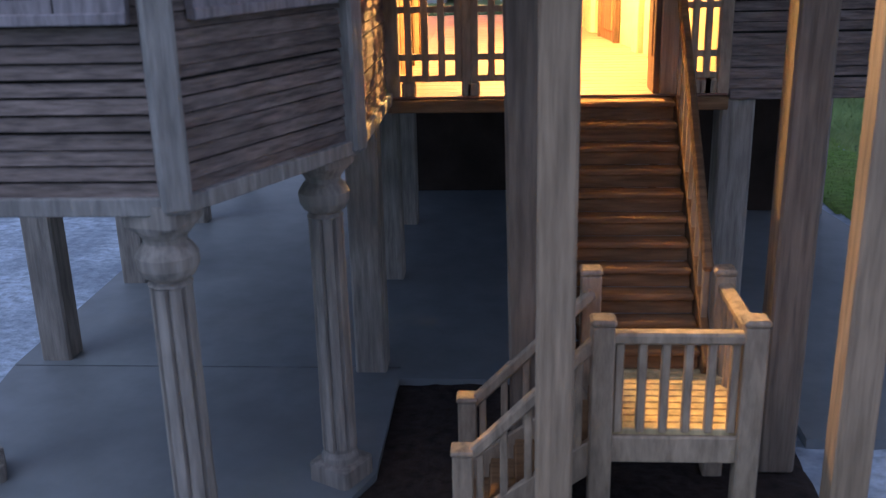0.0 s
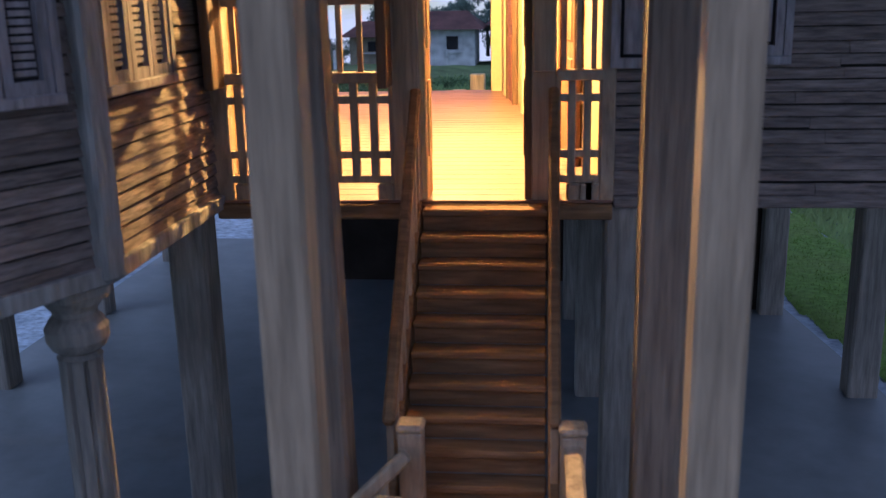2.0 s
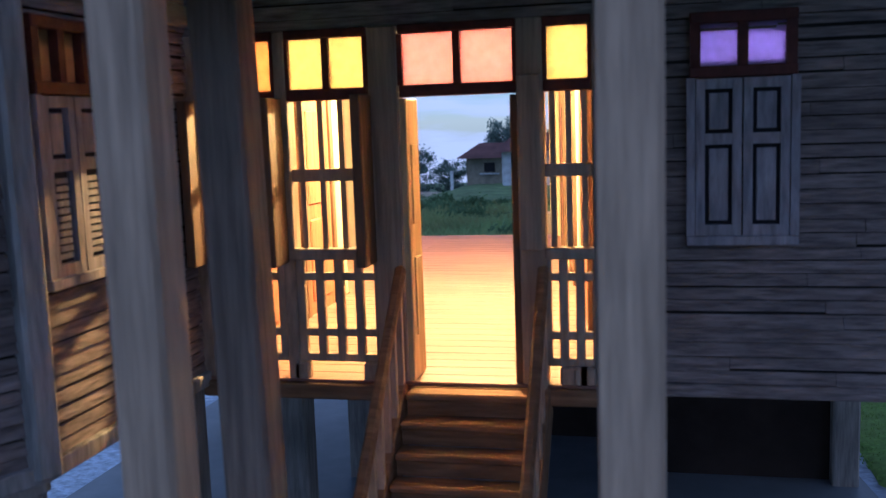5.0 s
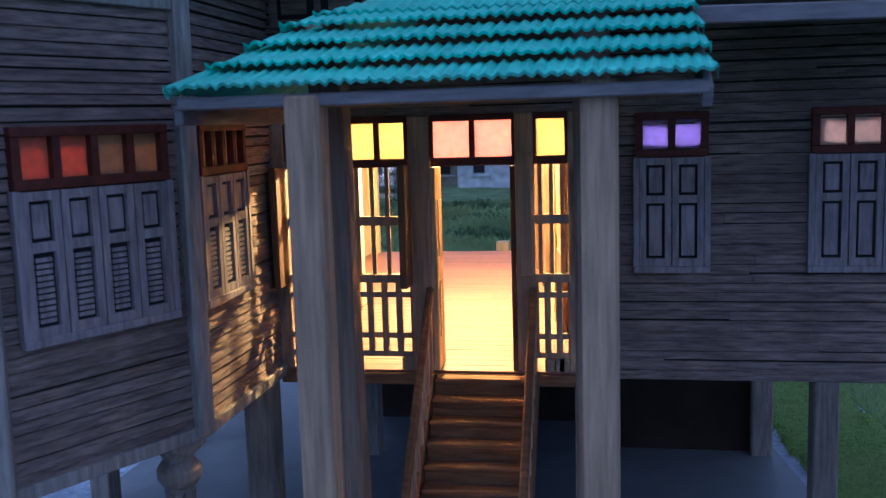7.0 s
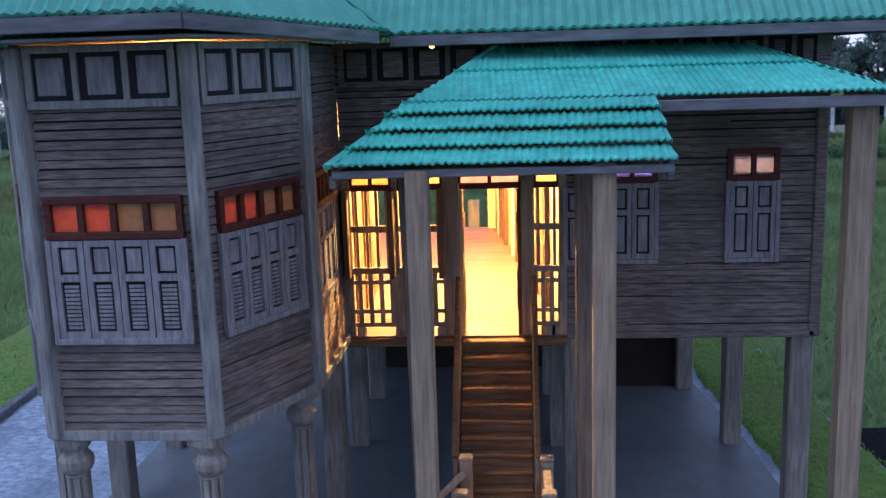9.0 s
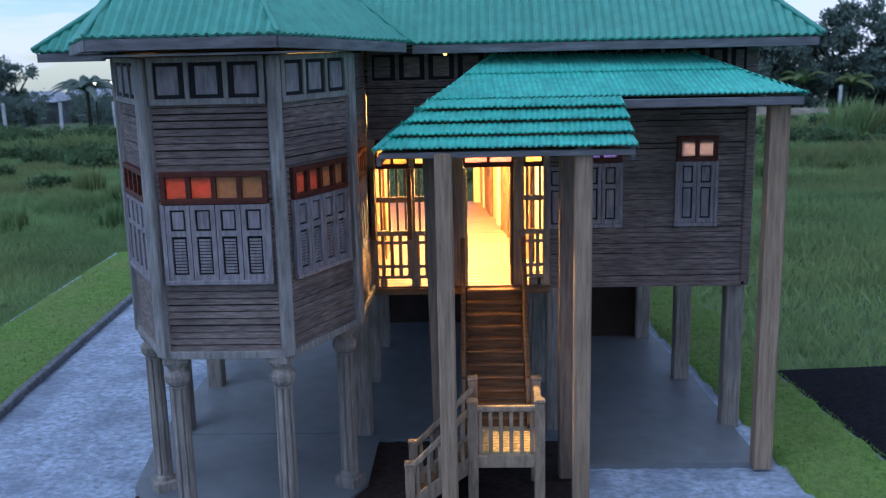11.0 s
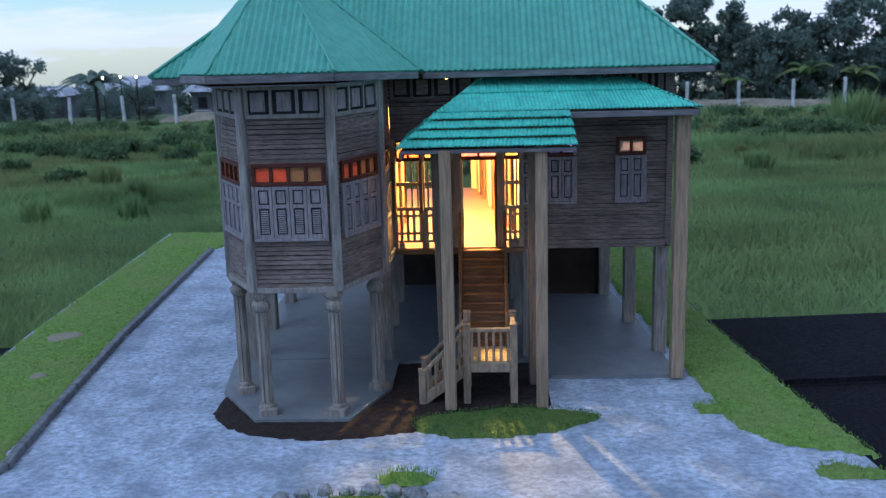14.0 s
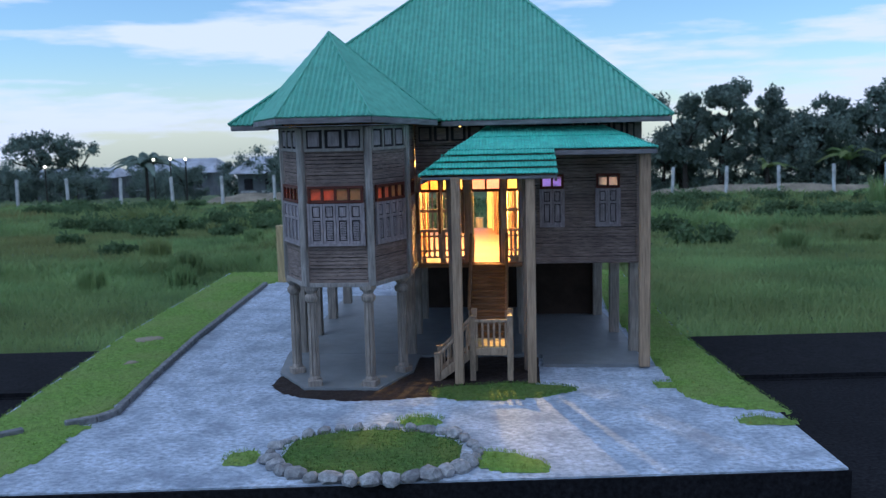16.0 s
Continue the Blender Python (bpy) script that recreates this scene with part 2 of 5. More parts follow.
def add_beam(bm, a, b, w, h, bevel=0.0, up=(0, 0, 1)):
    """A bar of width w and height h from a to b."""
    a, b = Vector(a), Vector(b)
    d = b - a
    x = d.normalized()
    y = Vector(up).cross(x)
    if y.length < 1e-6:
        y = Vector((1, 0, 0))
    y.normalize()
    z = x.cross(y)
    m = Matrix((x, y, z)).transposed().to_4x4()
    m = Matrix.Translation((a + b) / 2) @ m @ Matrix.Diagonal((d.length, w, h, 1))
    g = bmesh.ops.create_cube(bm, size=1, matrix=m)
    if bevel:
        es = list({e for v in g["verts"] for e in v.link_edges})
        bmesh.ops.bevel(bm, geom=es, offset=bevel, segments=1, affect="EDGES")


def beam_bm(a, b, w, h, bevel=0.0):
    bm = bmesh.new()
    add_beam(bm, a, b, w, h, bevel)
    return bm


def add_poly(bm, pts, h0, h1):
    """A flat plate with the outline pts between the heights h0 and h1."""
    lo = [bm.verts.new((x, y, h0)) for x, y in pts]
    hi = [bm.verts.new((x, y, h1)) for x, y in pts]
    bm.faces.new(hi)
    bm.faces.new(lo[::-1])
    n = len(pts)
    for i in range(n):
        bm.faces.new((lo[i], lo[(i + 1) % n], hi[(i + 1) % n], hi[i]))


class Face:
    """An upright wall face from p to q, left to right as seen from outside."""

    def __init__(self, p, q):
        self.p = Vector((p[0], p[1], 0))
        self.q = Vector((q[0], q[1], 0))
        self.u = (self.q - self.p).normalized()
        self.n = Vector((self.u.y, -self.u.x, 0))
        self.length = (self.q - self.p).length

    def at(self, s, z, d=0.0):
        return self.p + self.u * s + self.n * d + Vector((0, 0, z))

    def matrix(self, s0, s1, z0, z1, d0, d1):
        m = Matrix((self.u, -self.n, Vector((0, 0, 1)))).transposed().to_4x4()
        return Matrix.Translation(self.at((s0 + s1) / 2, (z0 + z1) / 2, (d0 + d1) / 2)) @ m @ Matrix.Diagonal((s1 - s0, d1 - d0, z1 - z0, 1))

    def add(self, bm, s0, s1, z0, z1, d0, d1, bevel=0.0):
        g = bmesh.ops.create_cube(bm, size=1, matrix=self.matrix(s0, s1, z0, z1, d0, d1))
        if bevel:
            es = list({e for v in g["verts"] for e in v.link_edges})
            bmesh.ops.bevel(bm, geom=es, offset=bevel, segments=1, affect="EDGES")

    def box(self, *a, bevel=0.0):
        bm = bmesh.new()
        self.add(bm, *a, bevel=bevel)
        return bm


def plank_mesh():
    bm = bmesh.new()
    bmesh.ops.create_cube(bm, size=1)
    for v in bm.verts:
        if v.co.y < 0 and v.co.z > 0:
            v.co.y += 0.55
    me = bpy.data.meshes.new("plank")
    bmesh.ops.recalc_face_normals(bm, faces=bm.faces)
    bm.to_mesh(me)
    bm.free()
    me.materials.append(SIDING)
    return me


PLANK = plank_mesh()
plank_rng = random.Random(5)


def siding(face, z0, z1, wall, holes=(), row=0.52, s0=0.0, s1=None):
    """Lapped boards, each an object of its own, with openings left free: holes are (s0, s1, z0, z1)."""
    s1 = face.length if s1 is None else s1
    z = z0
    while z < z1 - 0.2:
        h = min(row * plank_rng.uniform(0.9, 1.1), z1 - z)
        cuts = [(s0, s1)]
        for a, b, c, d in holes:
            if c < z + h * 0.6 and d > z + h * 0.4:
                nxt = []
                for u, v in cuts:
                    if b <= u or a >= v:
                        nxt.append((u, v))
                    else:
                        if a - u > 0.2:
                            nxt.append((u, a))
                        if v - b > 0.2:
                            nxt.append((b, v))
                cuts = nxt
        for u, v in cuts:
            pieces = [(u, v)]
            if v - u > 13:
                k = plank_rng.uniform(u + 2, v - 2)
                pieces = [(u, k - 0.01), (k + 0.01, v)]
            for a, b in pieces:
                o = new("plank", PLANK)
                gap = plank_rng.choice((0.03, 0.05, 0.07, 0.09, 0.13))
                lift = plank_rng.uniform(0.0, 0.06)
                o.parent = wall
                o.matrix_local = Matrix.Translation(-origin_of(wall)) @ Matrix.Scale(0.01, 4) @ face.matrix(a, b, z + gap, z + h, 0.02, 0.16 + lift)
        z += h


# ---------------------------------------------------------------- table and base
def slanted(x0, x1, y0, y1, k=0.09):
    return [(x0, y0 + k * x0), (x1, y0 + k * x1), (x1, y1 + k * x1), (x0, y1 + k * x0)]


def build_table():
    t = thing("table", (0, 0, -65), "low table of planks draped in black cloth", "table")
    bm = bmesh.new()
    add_poly(bm, slanted(-170, 170, 15.2, 43), -5.2, -3.6)
    part("rear_board", bm, BLACK, t)
    bm = bmesh.new()
    add_poly(bm, slanted(-170, 170, -62, 14.6), -6.4, -4.4)
    part("front_board", bm, BLACK, t)
    bm = bmesh.new()
    add_poly(bm, slanted(-170, 170, 14.5, 15.3), -5.4, -4.3)
    part("seam_strip", bm, BLACK, t)
    for x in (-140, 0, 140):
        for y in (-45, 32):
            part("leg", box_bm((x - 3, y + .09 * x - 3, -66), (x + 3, y + .09 * x + 3, -6.3), 0.3), BLACK, t)
    bm = bmesh.new()
    add_poly(bm, slanted(-170, 170, -62.6, -62), -40, -4.6)
    part("cloth_skirt", bm, BLACK, t)


build_table()

BASE = [(44.8, -31.4), (40.7, 6), (37.2, 36), (33.5, 106), (-67.0, 107), (-64.6, 35), (-60.4, -15), (-59.0, -42.6)]


def inside(poly, x, y):
    c = False
    n = len(poly)
    for i in range(n):
        (x1, y1), (x2, y2) = poly[i], poly[(i + 1) % n]
        if (y1 > y) != (y2 > y) and x < (x2 - x1) * (y - y1) / (y2 - y1) + x1:
            c = not c
    return c


bm = bmesh.new()
add_poly(bm, BASE, -3.5, -0.35)
base = tagged(part("ground_base", bm, BLACK), "black-edged board that carries the model house", "base board", "", "structure")


def blob(cx, cy, rx, ry, wob=0.12, n=40, seed=1, turn=0.0):
    r = random.Random(seed)
    ph = [r.uniform(0, 6.28) for _ in range(6)]
    pts = []
    for i in range(n):
        a = 2 * math.pi * i / n
        k = 1 + wob * sum(math.sin((j + 2) * a + ph[j]) / (j + 1.5) for j in range(6))
        x, y = rx * k * math.cos(a), ry * k * math.sin(a)
        pts.append((cx + x * math.cos(turn) - y * math.sin(turn), cy + x * math.sin(turn) + y * math.cos(turn)))
    return pts


def sheet(poly, step, top, rough, mat, name, edge=-0.3, seed=3):
    """Uneven loose ground over an outline: a grid that falls away towards its rim."""
    xs = [p[0] for p in poly]
    ys = [p[1] for p in poly]
    nx = int((max(xs) - min(xs)) / step) + 2
    ny = int((max(ys) - min(ys)) / step) + 2
    vid = {}
    verts, faces = [], []
    for j in range(ny):
        for i in range(nx):
            x, y = min(xs) + i * step, min(ys) + j * step
            ins = inside(poly, x, y)
            n1 = noise.noise((x * 0.8 + seed, y * 0.8, 0)) + 0.6 * noise.noise((x * 2.3, y * 2.3, seed))
            if ins:
                near = 0
                for dx, dy in ((step, 0), (-step, 0), (0, step), (0, -step)):
                    near += inside(poly, x + dx, y + dy)
                z = top + rough * n1 if near == 4 else (top + edge) * 0.5 + rough * n1
            else:
                z = edge
            vid[i, j] = (len(verts), ins)
            verts.append((x / 100, y / 100, z / 100))
    for j in range(ny - 1):
        for i in range(nx - 1):
            c = [vid[i, j], vid[i + 1, j], vid[i + 1, j + 1], vid[i, j + 1]]
            if sum(k[1] for k in c) >= 3:
                faces.append([k[0] for k in c])
    me = bpy.data.meshes.new(name)
    me.from_pydata(verts, [], faces)
    for p in me.polygons:
        p.use_smooth = True
    me.materials.append(mat)
    return new(name, me)


inner = [(44.5, -31.2), (40.4, 6), (36.9, 36), (33.2, 105.7), (-66.7, 106.7), (-64.3, 35), (-60.1, -15), (-58.7, -42.2)]
bm = bmesh.new()
add_poly(bm, inner, -0.4, -0.12)
tagged(part("ground_bed", bm, GRAVEL), "pale sandy bed under the loose gravel", "ground", "", "structure")
gravel = tagged(sheet(inner, 0.7, -0.05, 0.13, GRAVEL, "gravel_ground", -0.25), "pale blue-grey sandy gravel yard round the house", "gravel", "", "structure")

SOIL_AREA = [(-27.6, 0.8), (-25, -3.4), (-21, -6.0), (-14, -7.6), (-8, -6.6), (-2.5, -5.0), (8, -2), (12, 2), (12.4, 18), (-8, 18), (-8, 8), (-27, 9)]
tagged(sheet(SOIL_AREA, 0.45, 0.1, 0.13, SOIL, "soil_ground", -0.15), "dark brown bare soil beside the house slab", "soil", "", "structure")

# concrete slabs under the house
SLAB_MAIN = [(-29, 18.2), (-7.05, 18.2), (-7.05, 16.8), (12.6, 16.8), (12.6, 10.8), (28.2, 10.8), (26.8, 34), (24.6, 52), (24.0, 70), (-29, 70)]
bm = bmesh.new()
add_poly(bm, SLAB_MAIN, -0.3, 0.45)
tagged(part("floor_slab", bm, CONCRETE), "smooth grey concrete slab under the raised house", "slab", "", "structure")
SLAB_TOWER = [(-21.6, -2.3), (-10.8, -2.3), (-7.0, 7.4), (-7.0, 18.1), (-29, 18.1), (-27.4, 6.5)]
bm = bmesh.new()
add_poly(bm, SLAB_TOWER, -0.3, 0.42)
tagged(part("floor_slab", bm, CONCRETE), "smooth grey concrete slab under the corner tower", "slab", "", "structure")


# ---------------------------------------------------------------- model grass
def turf(poly, name, label, density=9.0, height=0.5, seed=1, mound=0.12, mat=GRASS):
    """A turf sheet with short fibres standing on it."""
    ob = sheet(poly, 0.6, 0.12 + mound, 0.1, mat, name, -0.2, seed)
    tagged(ob, label, "grass", "", "stuff")
    r = random.Random(seed)
    xs = [p[0] for p in poly]
    ys = [p[1] for p in poly]
    area = (max(xs) - min(xs)) * (max(ys) - min(ys))
    verts, faces = [], []
    for _ in range(int(area * density)):
        x, y = r.uniform(min(xs), max(xs)), r.uniform(min(ys), max(ys))
        if not inside(poly, x, y):
            continue
        a = r.uniform(0, 6.28)
        w = r.uniform(0.04, 0.08)
        h = height * r.uniform(0.5, 1.1)
        lx, ly = r.uniform(-0.2, 0.2), r.uniform(-0.2, 0.2)
        z = 0.05 + mound
        k = len(verts)
        verts += [((x - w * math.cos(a)) / 100, (y - w * math.sin(a)) / 100, z / 100), ((x + w * math.cos(a)) / 100, (y + w * math.sin(a)) / 100, z / 100),
                  ((x + lx) / 100, (y + ly) / 100, (z + h) / 100)]
        faces.append((k, k + 1, k + 2))
    me = bpy.data.meshes.new("fibre")
    me.from_pydata(verts, [], faces)
    me.materials.append(mat)
    f = new("fibre", me)
    f.parent = ob
    tagged(f, "short upright grass fibres", "", "", "stuff")
    return ob


LAWN_LEFT = [(-58.5, -41.8), (-48.5, -38.5), (-45.5, -30), (-46.2, -23), (-45.4, -18.6), (-49.4, -17.0), (-46.0, -12), (-46.9, 3), (-49.3, 30), (-50.9, 62), (-52.1, 87), (-48, 95), (-30, 102),
             (-28, 106), (-66.5, 106.5), (-64.2, 35), (-60.0, -15)]
turf(LAWN_LEFT, "lawn", "bright green turf strip beyond the kerb", 10, 0.3, 11)
LAWN_RIGHT = [(44, -13), (41.5, -11.5), (35.2, -9.6), (31, -4), (30.5, 4), (29.8, 10), (29.0, 22), (27.6, 36), (25.6, 54), (25.5, 104), (33.3, 105.2), (37.1, 36), (40.6, 6)]
turf(LAWN_RIGHT, "lawn", "bright green turf strip beside the concrete slab", 12, 0.32, 12)
turf(blob(6.3, -2.6, 9.8, 4.6, 0.10, 50, 4, 0.12), "lawn", "deep green grass patch before the porch posts", 16, 0.4, 13, mat=DEEPGRASS)
turf(blob(-7.6, -28.0, 11.0, 8.1, 0.05, 50, 5), "lawn", "round green lawn inside a ring of pebbles", 16, 0.36, 14, 0.3, DEEPGRASS)
turf(blob(-22.6, -30.0, 2.4, 2.6, 0.12, 30, 6), "grass_tuft", "small green tuft beside the stone ring", 12, 0.45, 15)
turf(blob(8.2, -30.6, 4.4, 3.4, 0.16, 30, 7, -0.5), "grass_tuft", "yellowish green tuft beside the stone ring", 12, 0.45, 16)
turf(blob(-3.4, -16.8, 2.7, 2.1, 0.14, 30, 8), "grass_tuft", "small green tuft behind the stone ring", 16, 0.7, 17, 0.4)
turf(blob(39.6, -15.6, 3.8, 2.1, 0.14, 30, 9), "grass_tuft", "green tuft on the gravel near the corner", 12, 0.45, 18)
turf(blob(30.0, 0.6, 2.4, 2.0, 0.14, 30, 10), "grass_tuft", "green tuft at the edge of the gravel", 12, 0.45, 19)

for px, py, rx, ry, sd in ((-57.6, 30, 2.6, 2.2, 31), (-53.8, 13.3, 1.1, 1.6, 32)):
    patch = sheet(blob(px, py, rx, ry, 0.2, 30, sd), 0.3, 0.33, 0.12, DRYEARTH, "bare_patch", 0.1, sd)
    tagged(patch, "small bare sandy patch in the turf", "bare patch", "", "structure")


# ---------------------------------------------------------------- kerb
def build_kerb(pts, label):
    k = thing("kerb", (*pts[0], 0), label, "kerb")
    n = 0
    for (x0, y0), (x1, y1) in zip(pts, pts[1:]):
        d = math.hypot(x1 - x0, y1 - y0)
        m = max(1, round(d / 6))
        for i in range(m):
            a, b = i / m, (i + 1) / m - 0.012
            part("kerb_stone", beam_bm((x0 + (x1 - x0) * a, y0 + (y1 - y0) * a, 0.35), (x0 + (x1 - x0) * b, y0 + (y1 - y0) * b, 0.3), 1.0, 1.0, 0.12), KERB, k)
            n += 1


build_kerb([(-51.7, 87), (-50.5, 62), (-48.9, 30), (-46.5, 3), (-45.2, -9), (-44.6, -13.8), (-46.0, -16.6), (-49.2, -18.8)], "long grey kerb along the turf strip")
build_kerb([(-53.2, -21.6), (-55.5, -23.6), (-61, -26)], "short grey kerb in the turf")


# ---------------------------------------------------------------- ring of stones
def pebble(name, at, r, seed, label, group):
    rr = random.Random(seed)
    bm = bmesh.new()
    bmesh.ops.create_icosphere(bm, subdivisions=2, radius=1)
    sx, sy, sz = r * rr.uniform(0.9, 1.4), r * rr.uniform(0.8, 1.1), r * rr.uniform(0.6, 0.95)
    rot = Matrix.Rotation(rr.uniform(0, 6.28), 3, "Z")
    for v in bm.verts:
        k = 1 + 0.28 * noise.noise(v.co * 1.3 + Vector((seed, 0, 0))) + 0.12 * noise.noise(v.co * 3 + Vector((0, seed, 0)))
        v.co = rot @ Vector((v.co.x * sx * k, v.co.y * sy * k, v.co.z * sz * k))
        v.co.z = max(v.co.z, -0.35 * r) + 0.35 * r - 0.1
        v.co += Vector(at)
    o = part(name, bm, STONE)
    return tagged(o, label, "stone", group)


for i in range(34):
    a = 2 * math.pi * i / 34
    r0 = random.Random(100 + i)
    near = math.sin(a) < -0.3
    pebble("stone", (-7.6 + 12.1 * math.cos(a), -28.0 + 9.0 * math.sin(a) + r0.uniform(-.3, .3), 0),
           r0.uniform(0.95, 1.35) if near else r0.uniform(0.55, 1.0), 100 + i, "rough grey pebble edging the round lawn", "stones round the lawn")

# ---------------------------------------------------------------- the house: columns, posts, floor
house = thing("house", (0, 40, 0), "old wooden stilt house model with corner tower and teal roof", "house")

T1, T2, T3, T4, T5 = (-25.3, 6.2), (-20.9, -1.2), (-11.5, -1.2), (-7.35, 7.3), (-7.35, 18.6)
W = 18.6
WR = 27.9
FLOOR = 15.2
BACK = 67.0


def turned_column():
    """Fluted shaft between a moulded foot and a ringed capital."""
    bm = bmesh.new()
    seg = 48
    prof = [(0, 1.05), (0.9, 1.05), (1.0, 0.8), (1.25, 0.8), (1.5, 0.7), (1.7, 0.71), (12.0, 0.66), (12.1, 0.74), (12.25, 0.62), (12.4, 0.84), (12.7, 1.0),
            (13.1, 1.02), (13.4, 0.84), (13.55, 0.7), (13.7, 0.72), (13.95, 0.92), (14.2, 0.98), (14.25, 0.98), (14.9, 0.98)]
    rings = []
    for z, r in prof:
        square = z <= 0.9 or z >= 14.2
        flute = 1.7 <= z <= 12.0
        ring = []
        for i in range(seg):
            a = 2 * math.pi * i / seg
            k = r
            if square:
                k = r / max(abs(math.cos(a)), abs(math.sin(a)))
                k = min(k, r * 1.3)
            elif flute:
                c = abs(math.cos(4 * a))
                k = r * (1.06 - (0.22 if c < 0.4 else 0.0))
            ring.append(bm.verts.new((k * math.cos(a), k * math.sin(a), z)))
        rings.append(ring)
    for p, q in zip(rings, rings[1:]):
        for i in range(seg):
            bm.faces.new((p[i], p[(i + 1) % seg], q[(i + 1) % seg], q[i]))
    bm.faces.new(rings[-1])
    bm.faces.new(rings[0][::-1])
    return bm


COLUMN_MESH = mesh_of("column", turned_column(), COLUMN)


def column(x, y, turn):
    o = new("column", COLUMN_MESH)
    o.parent = house
    o.location = Vector((x, y, 0.3)) / 100 - origin_of(house)
    o.rotation_euler = (0, 0, turn)
    return tagged(o, "fluted limed wood column with ringed capital")


for x, y, a in ((-24.7, 6.6, .5), (-20.4, -0.5, .25), (-12.2, -0.6, -.25), (-8.5, 7.25, -.5)):
    column(x, y, a)


def post(x, y, h, w, mat=POST, lean=(0, 0), label="", z=0.2, parent=None):
    bm = bmesh.new()
    add_beam(bm, (x, y, z), (x + lean[0], y + lean[1], h), w, w, 0.12, up=(0, 1, 0))
    return part("post", bm, mat, parent or house, label)


for x, y in ((-26.8, 19.6), (-27.0, 32.2), (-27.2, 46.6), (-27.2, 62), (27.4, 20.2), (25.4, 33.6), (23.6, 48.6), (23.0, 64), (-8.6, 18.4), (-9.2, 33.0),
             (-9.4, 46), (10.2, 19.4), (9.6, 33), (9.2, 47)):
    post(x, y, 15.0, 1.7, COLUMN, label="square timber stilt")
post(0.46, 0.95, 30.0, 1.3, label="tall pale timber porch post")
post(10.92, 1.45, 30.2, 1.3, label="tall pale timber porch post")
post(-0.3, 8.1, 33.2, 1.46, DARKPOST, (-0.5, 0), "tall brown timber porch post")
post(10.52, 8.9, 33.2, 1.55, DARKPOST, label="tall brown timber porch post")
post(27.89, 10.6, 33.2, 1.6, label="tall pale timber porch post with pale foot")

# near-black walls added below the floor to close off light from behind
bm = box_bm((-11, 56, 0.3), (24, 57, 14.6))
part("blocking_wall", bm, INSIDE, house)
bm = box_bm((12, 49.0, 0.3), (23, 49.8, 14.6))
part("blocking_wall", bm, INSIDE, house)

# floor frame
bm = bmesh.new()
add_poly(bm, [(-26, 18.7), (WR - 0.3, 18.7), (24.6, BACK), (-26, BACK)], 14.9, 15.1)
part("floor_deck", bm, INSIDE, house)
bm = bmesh.new()
add_poly(bm, [T1, T2, T3, T4, (-7.35, 18.3), (-25.9, 18.3)], 14.95, 15.4)
part("floor_deck", bm, TRIM, house)
part("sill_beam", box_bm((-7.2, 18.0, 14.5), (9.6, 18.9, 15.15), 0.06), STAIRWOOD, house)
part("sill_beam", box_bm((9.65, 18.25, 14.95), (WR, 18.75, 15.45), 0.06), SIDING, house)

# hall floorboards
floor_part = part("hall_floor", box_bm((-7.2, 18.95, 15.1), (9.6, BACK, 15.16)), FLOORWOOD, house)
BOARD = mesh_of("floorboard", box_bm((-8.38, -0.6, 0), (8.38, 0.6, 0.12), 0.03), FLOORWOOD)
y = 18.2
while y < BACK - 0.6:
    o = new("floorboard", BOARD)
    o.parent = floor_part
    o.location = Vector((1.2, y + 0.6, 15.17)) / 100 - origin_of(floor_part)
    y += 1.22

# ---------------------------------------------------------------- walls
F1, F2, F3, F4 = Face(T1, T2), Face(T2, T3), Face(T3, T4), Face(T4, T5)
FR = Face((9.6, W), (WR, W))
FH = Face((-7.3, W), (9.6, W))
FL = Face((-26.2, BACK), (-26.2, 18.4))
FL2 = Face((-26.2, 18.4), T1)
FRS = Face((WR, W), (24.8, BACK))


def wall(face, z0, z1, holes=(), boards=True, label=""):
    """A thin backing wall with its openings, and lapped boards on it."""
    bm = bmesh.new()
    ss = sorted({0.0, face.length} | {h[0] for h in holes} | {h[1] for h in holes})
    for a, b in zip(ss, ss[1:]):
        cols = sorted([(h[2], h[3]) for h in holes if h[0] <= a + 1e-4 and h[1] >= b - 1e-4])
        z = z0
        for c, d in cols:
            if c > z:
                face.add(bm, a, b, z, c, -0.5, 0.0)
            z = max(z, d)
        if z < z1:
            face.add(bm, a, b, z, z1, -0.5, 0.0)
    w = part("wall", bm, JOINT, house, label)
    if boards:
        siding(face, z0, z1, w, holes)
    return w


GL = "weathered grey-brown lapped board wall"


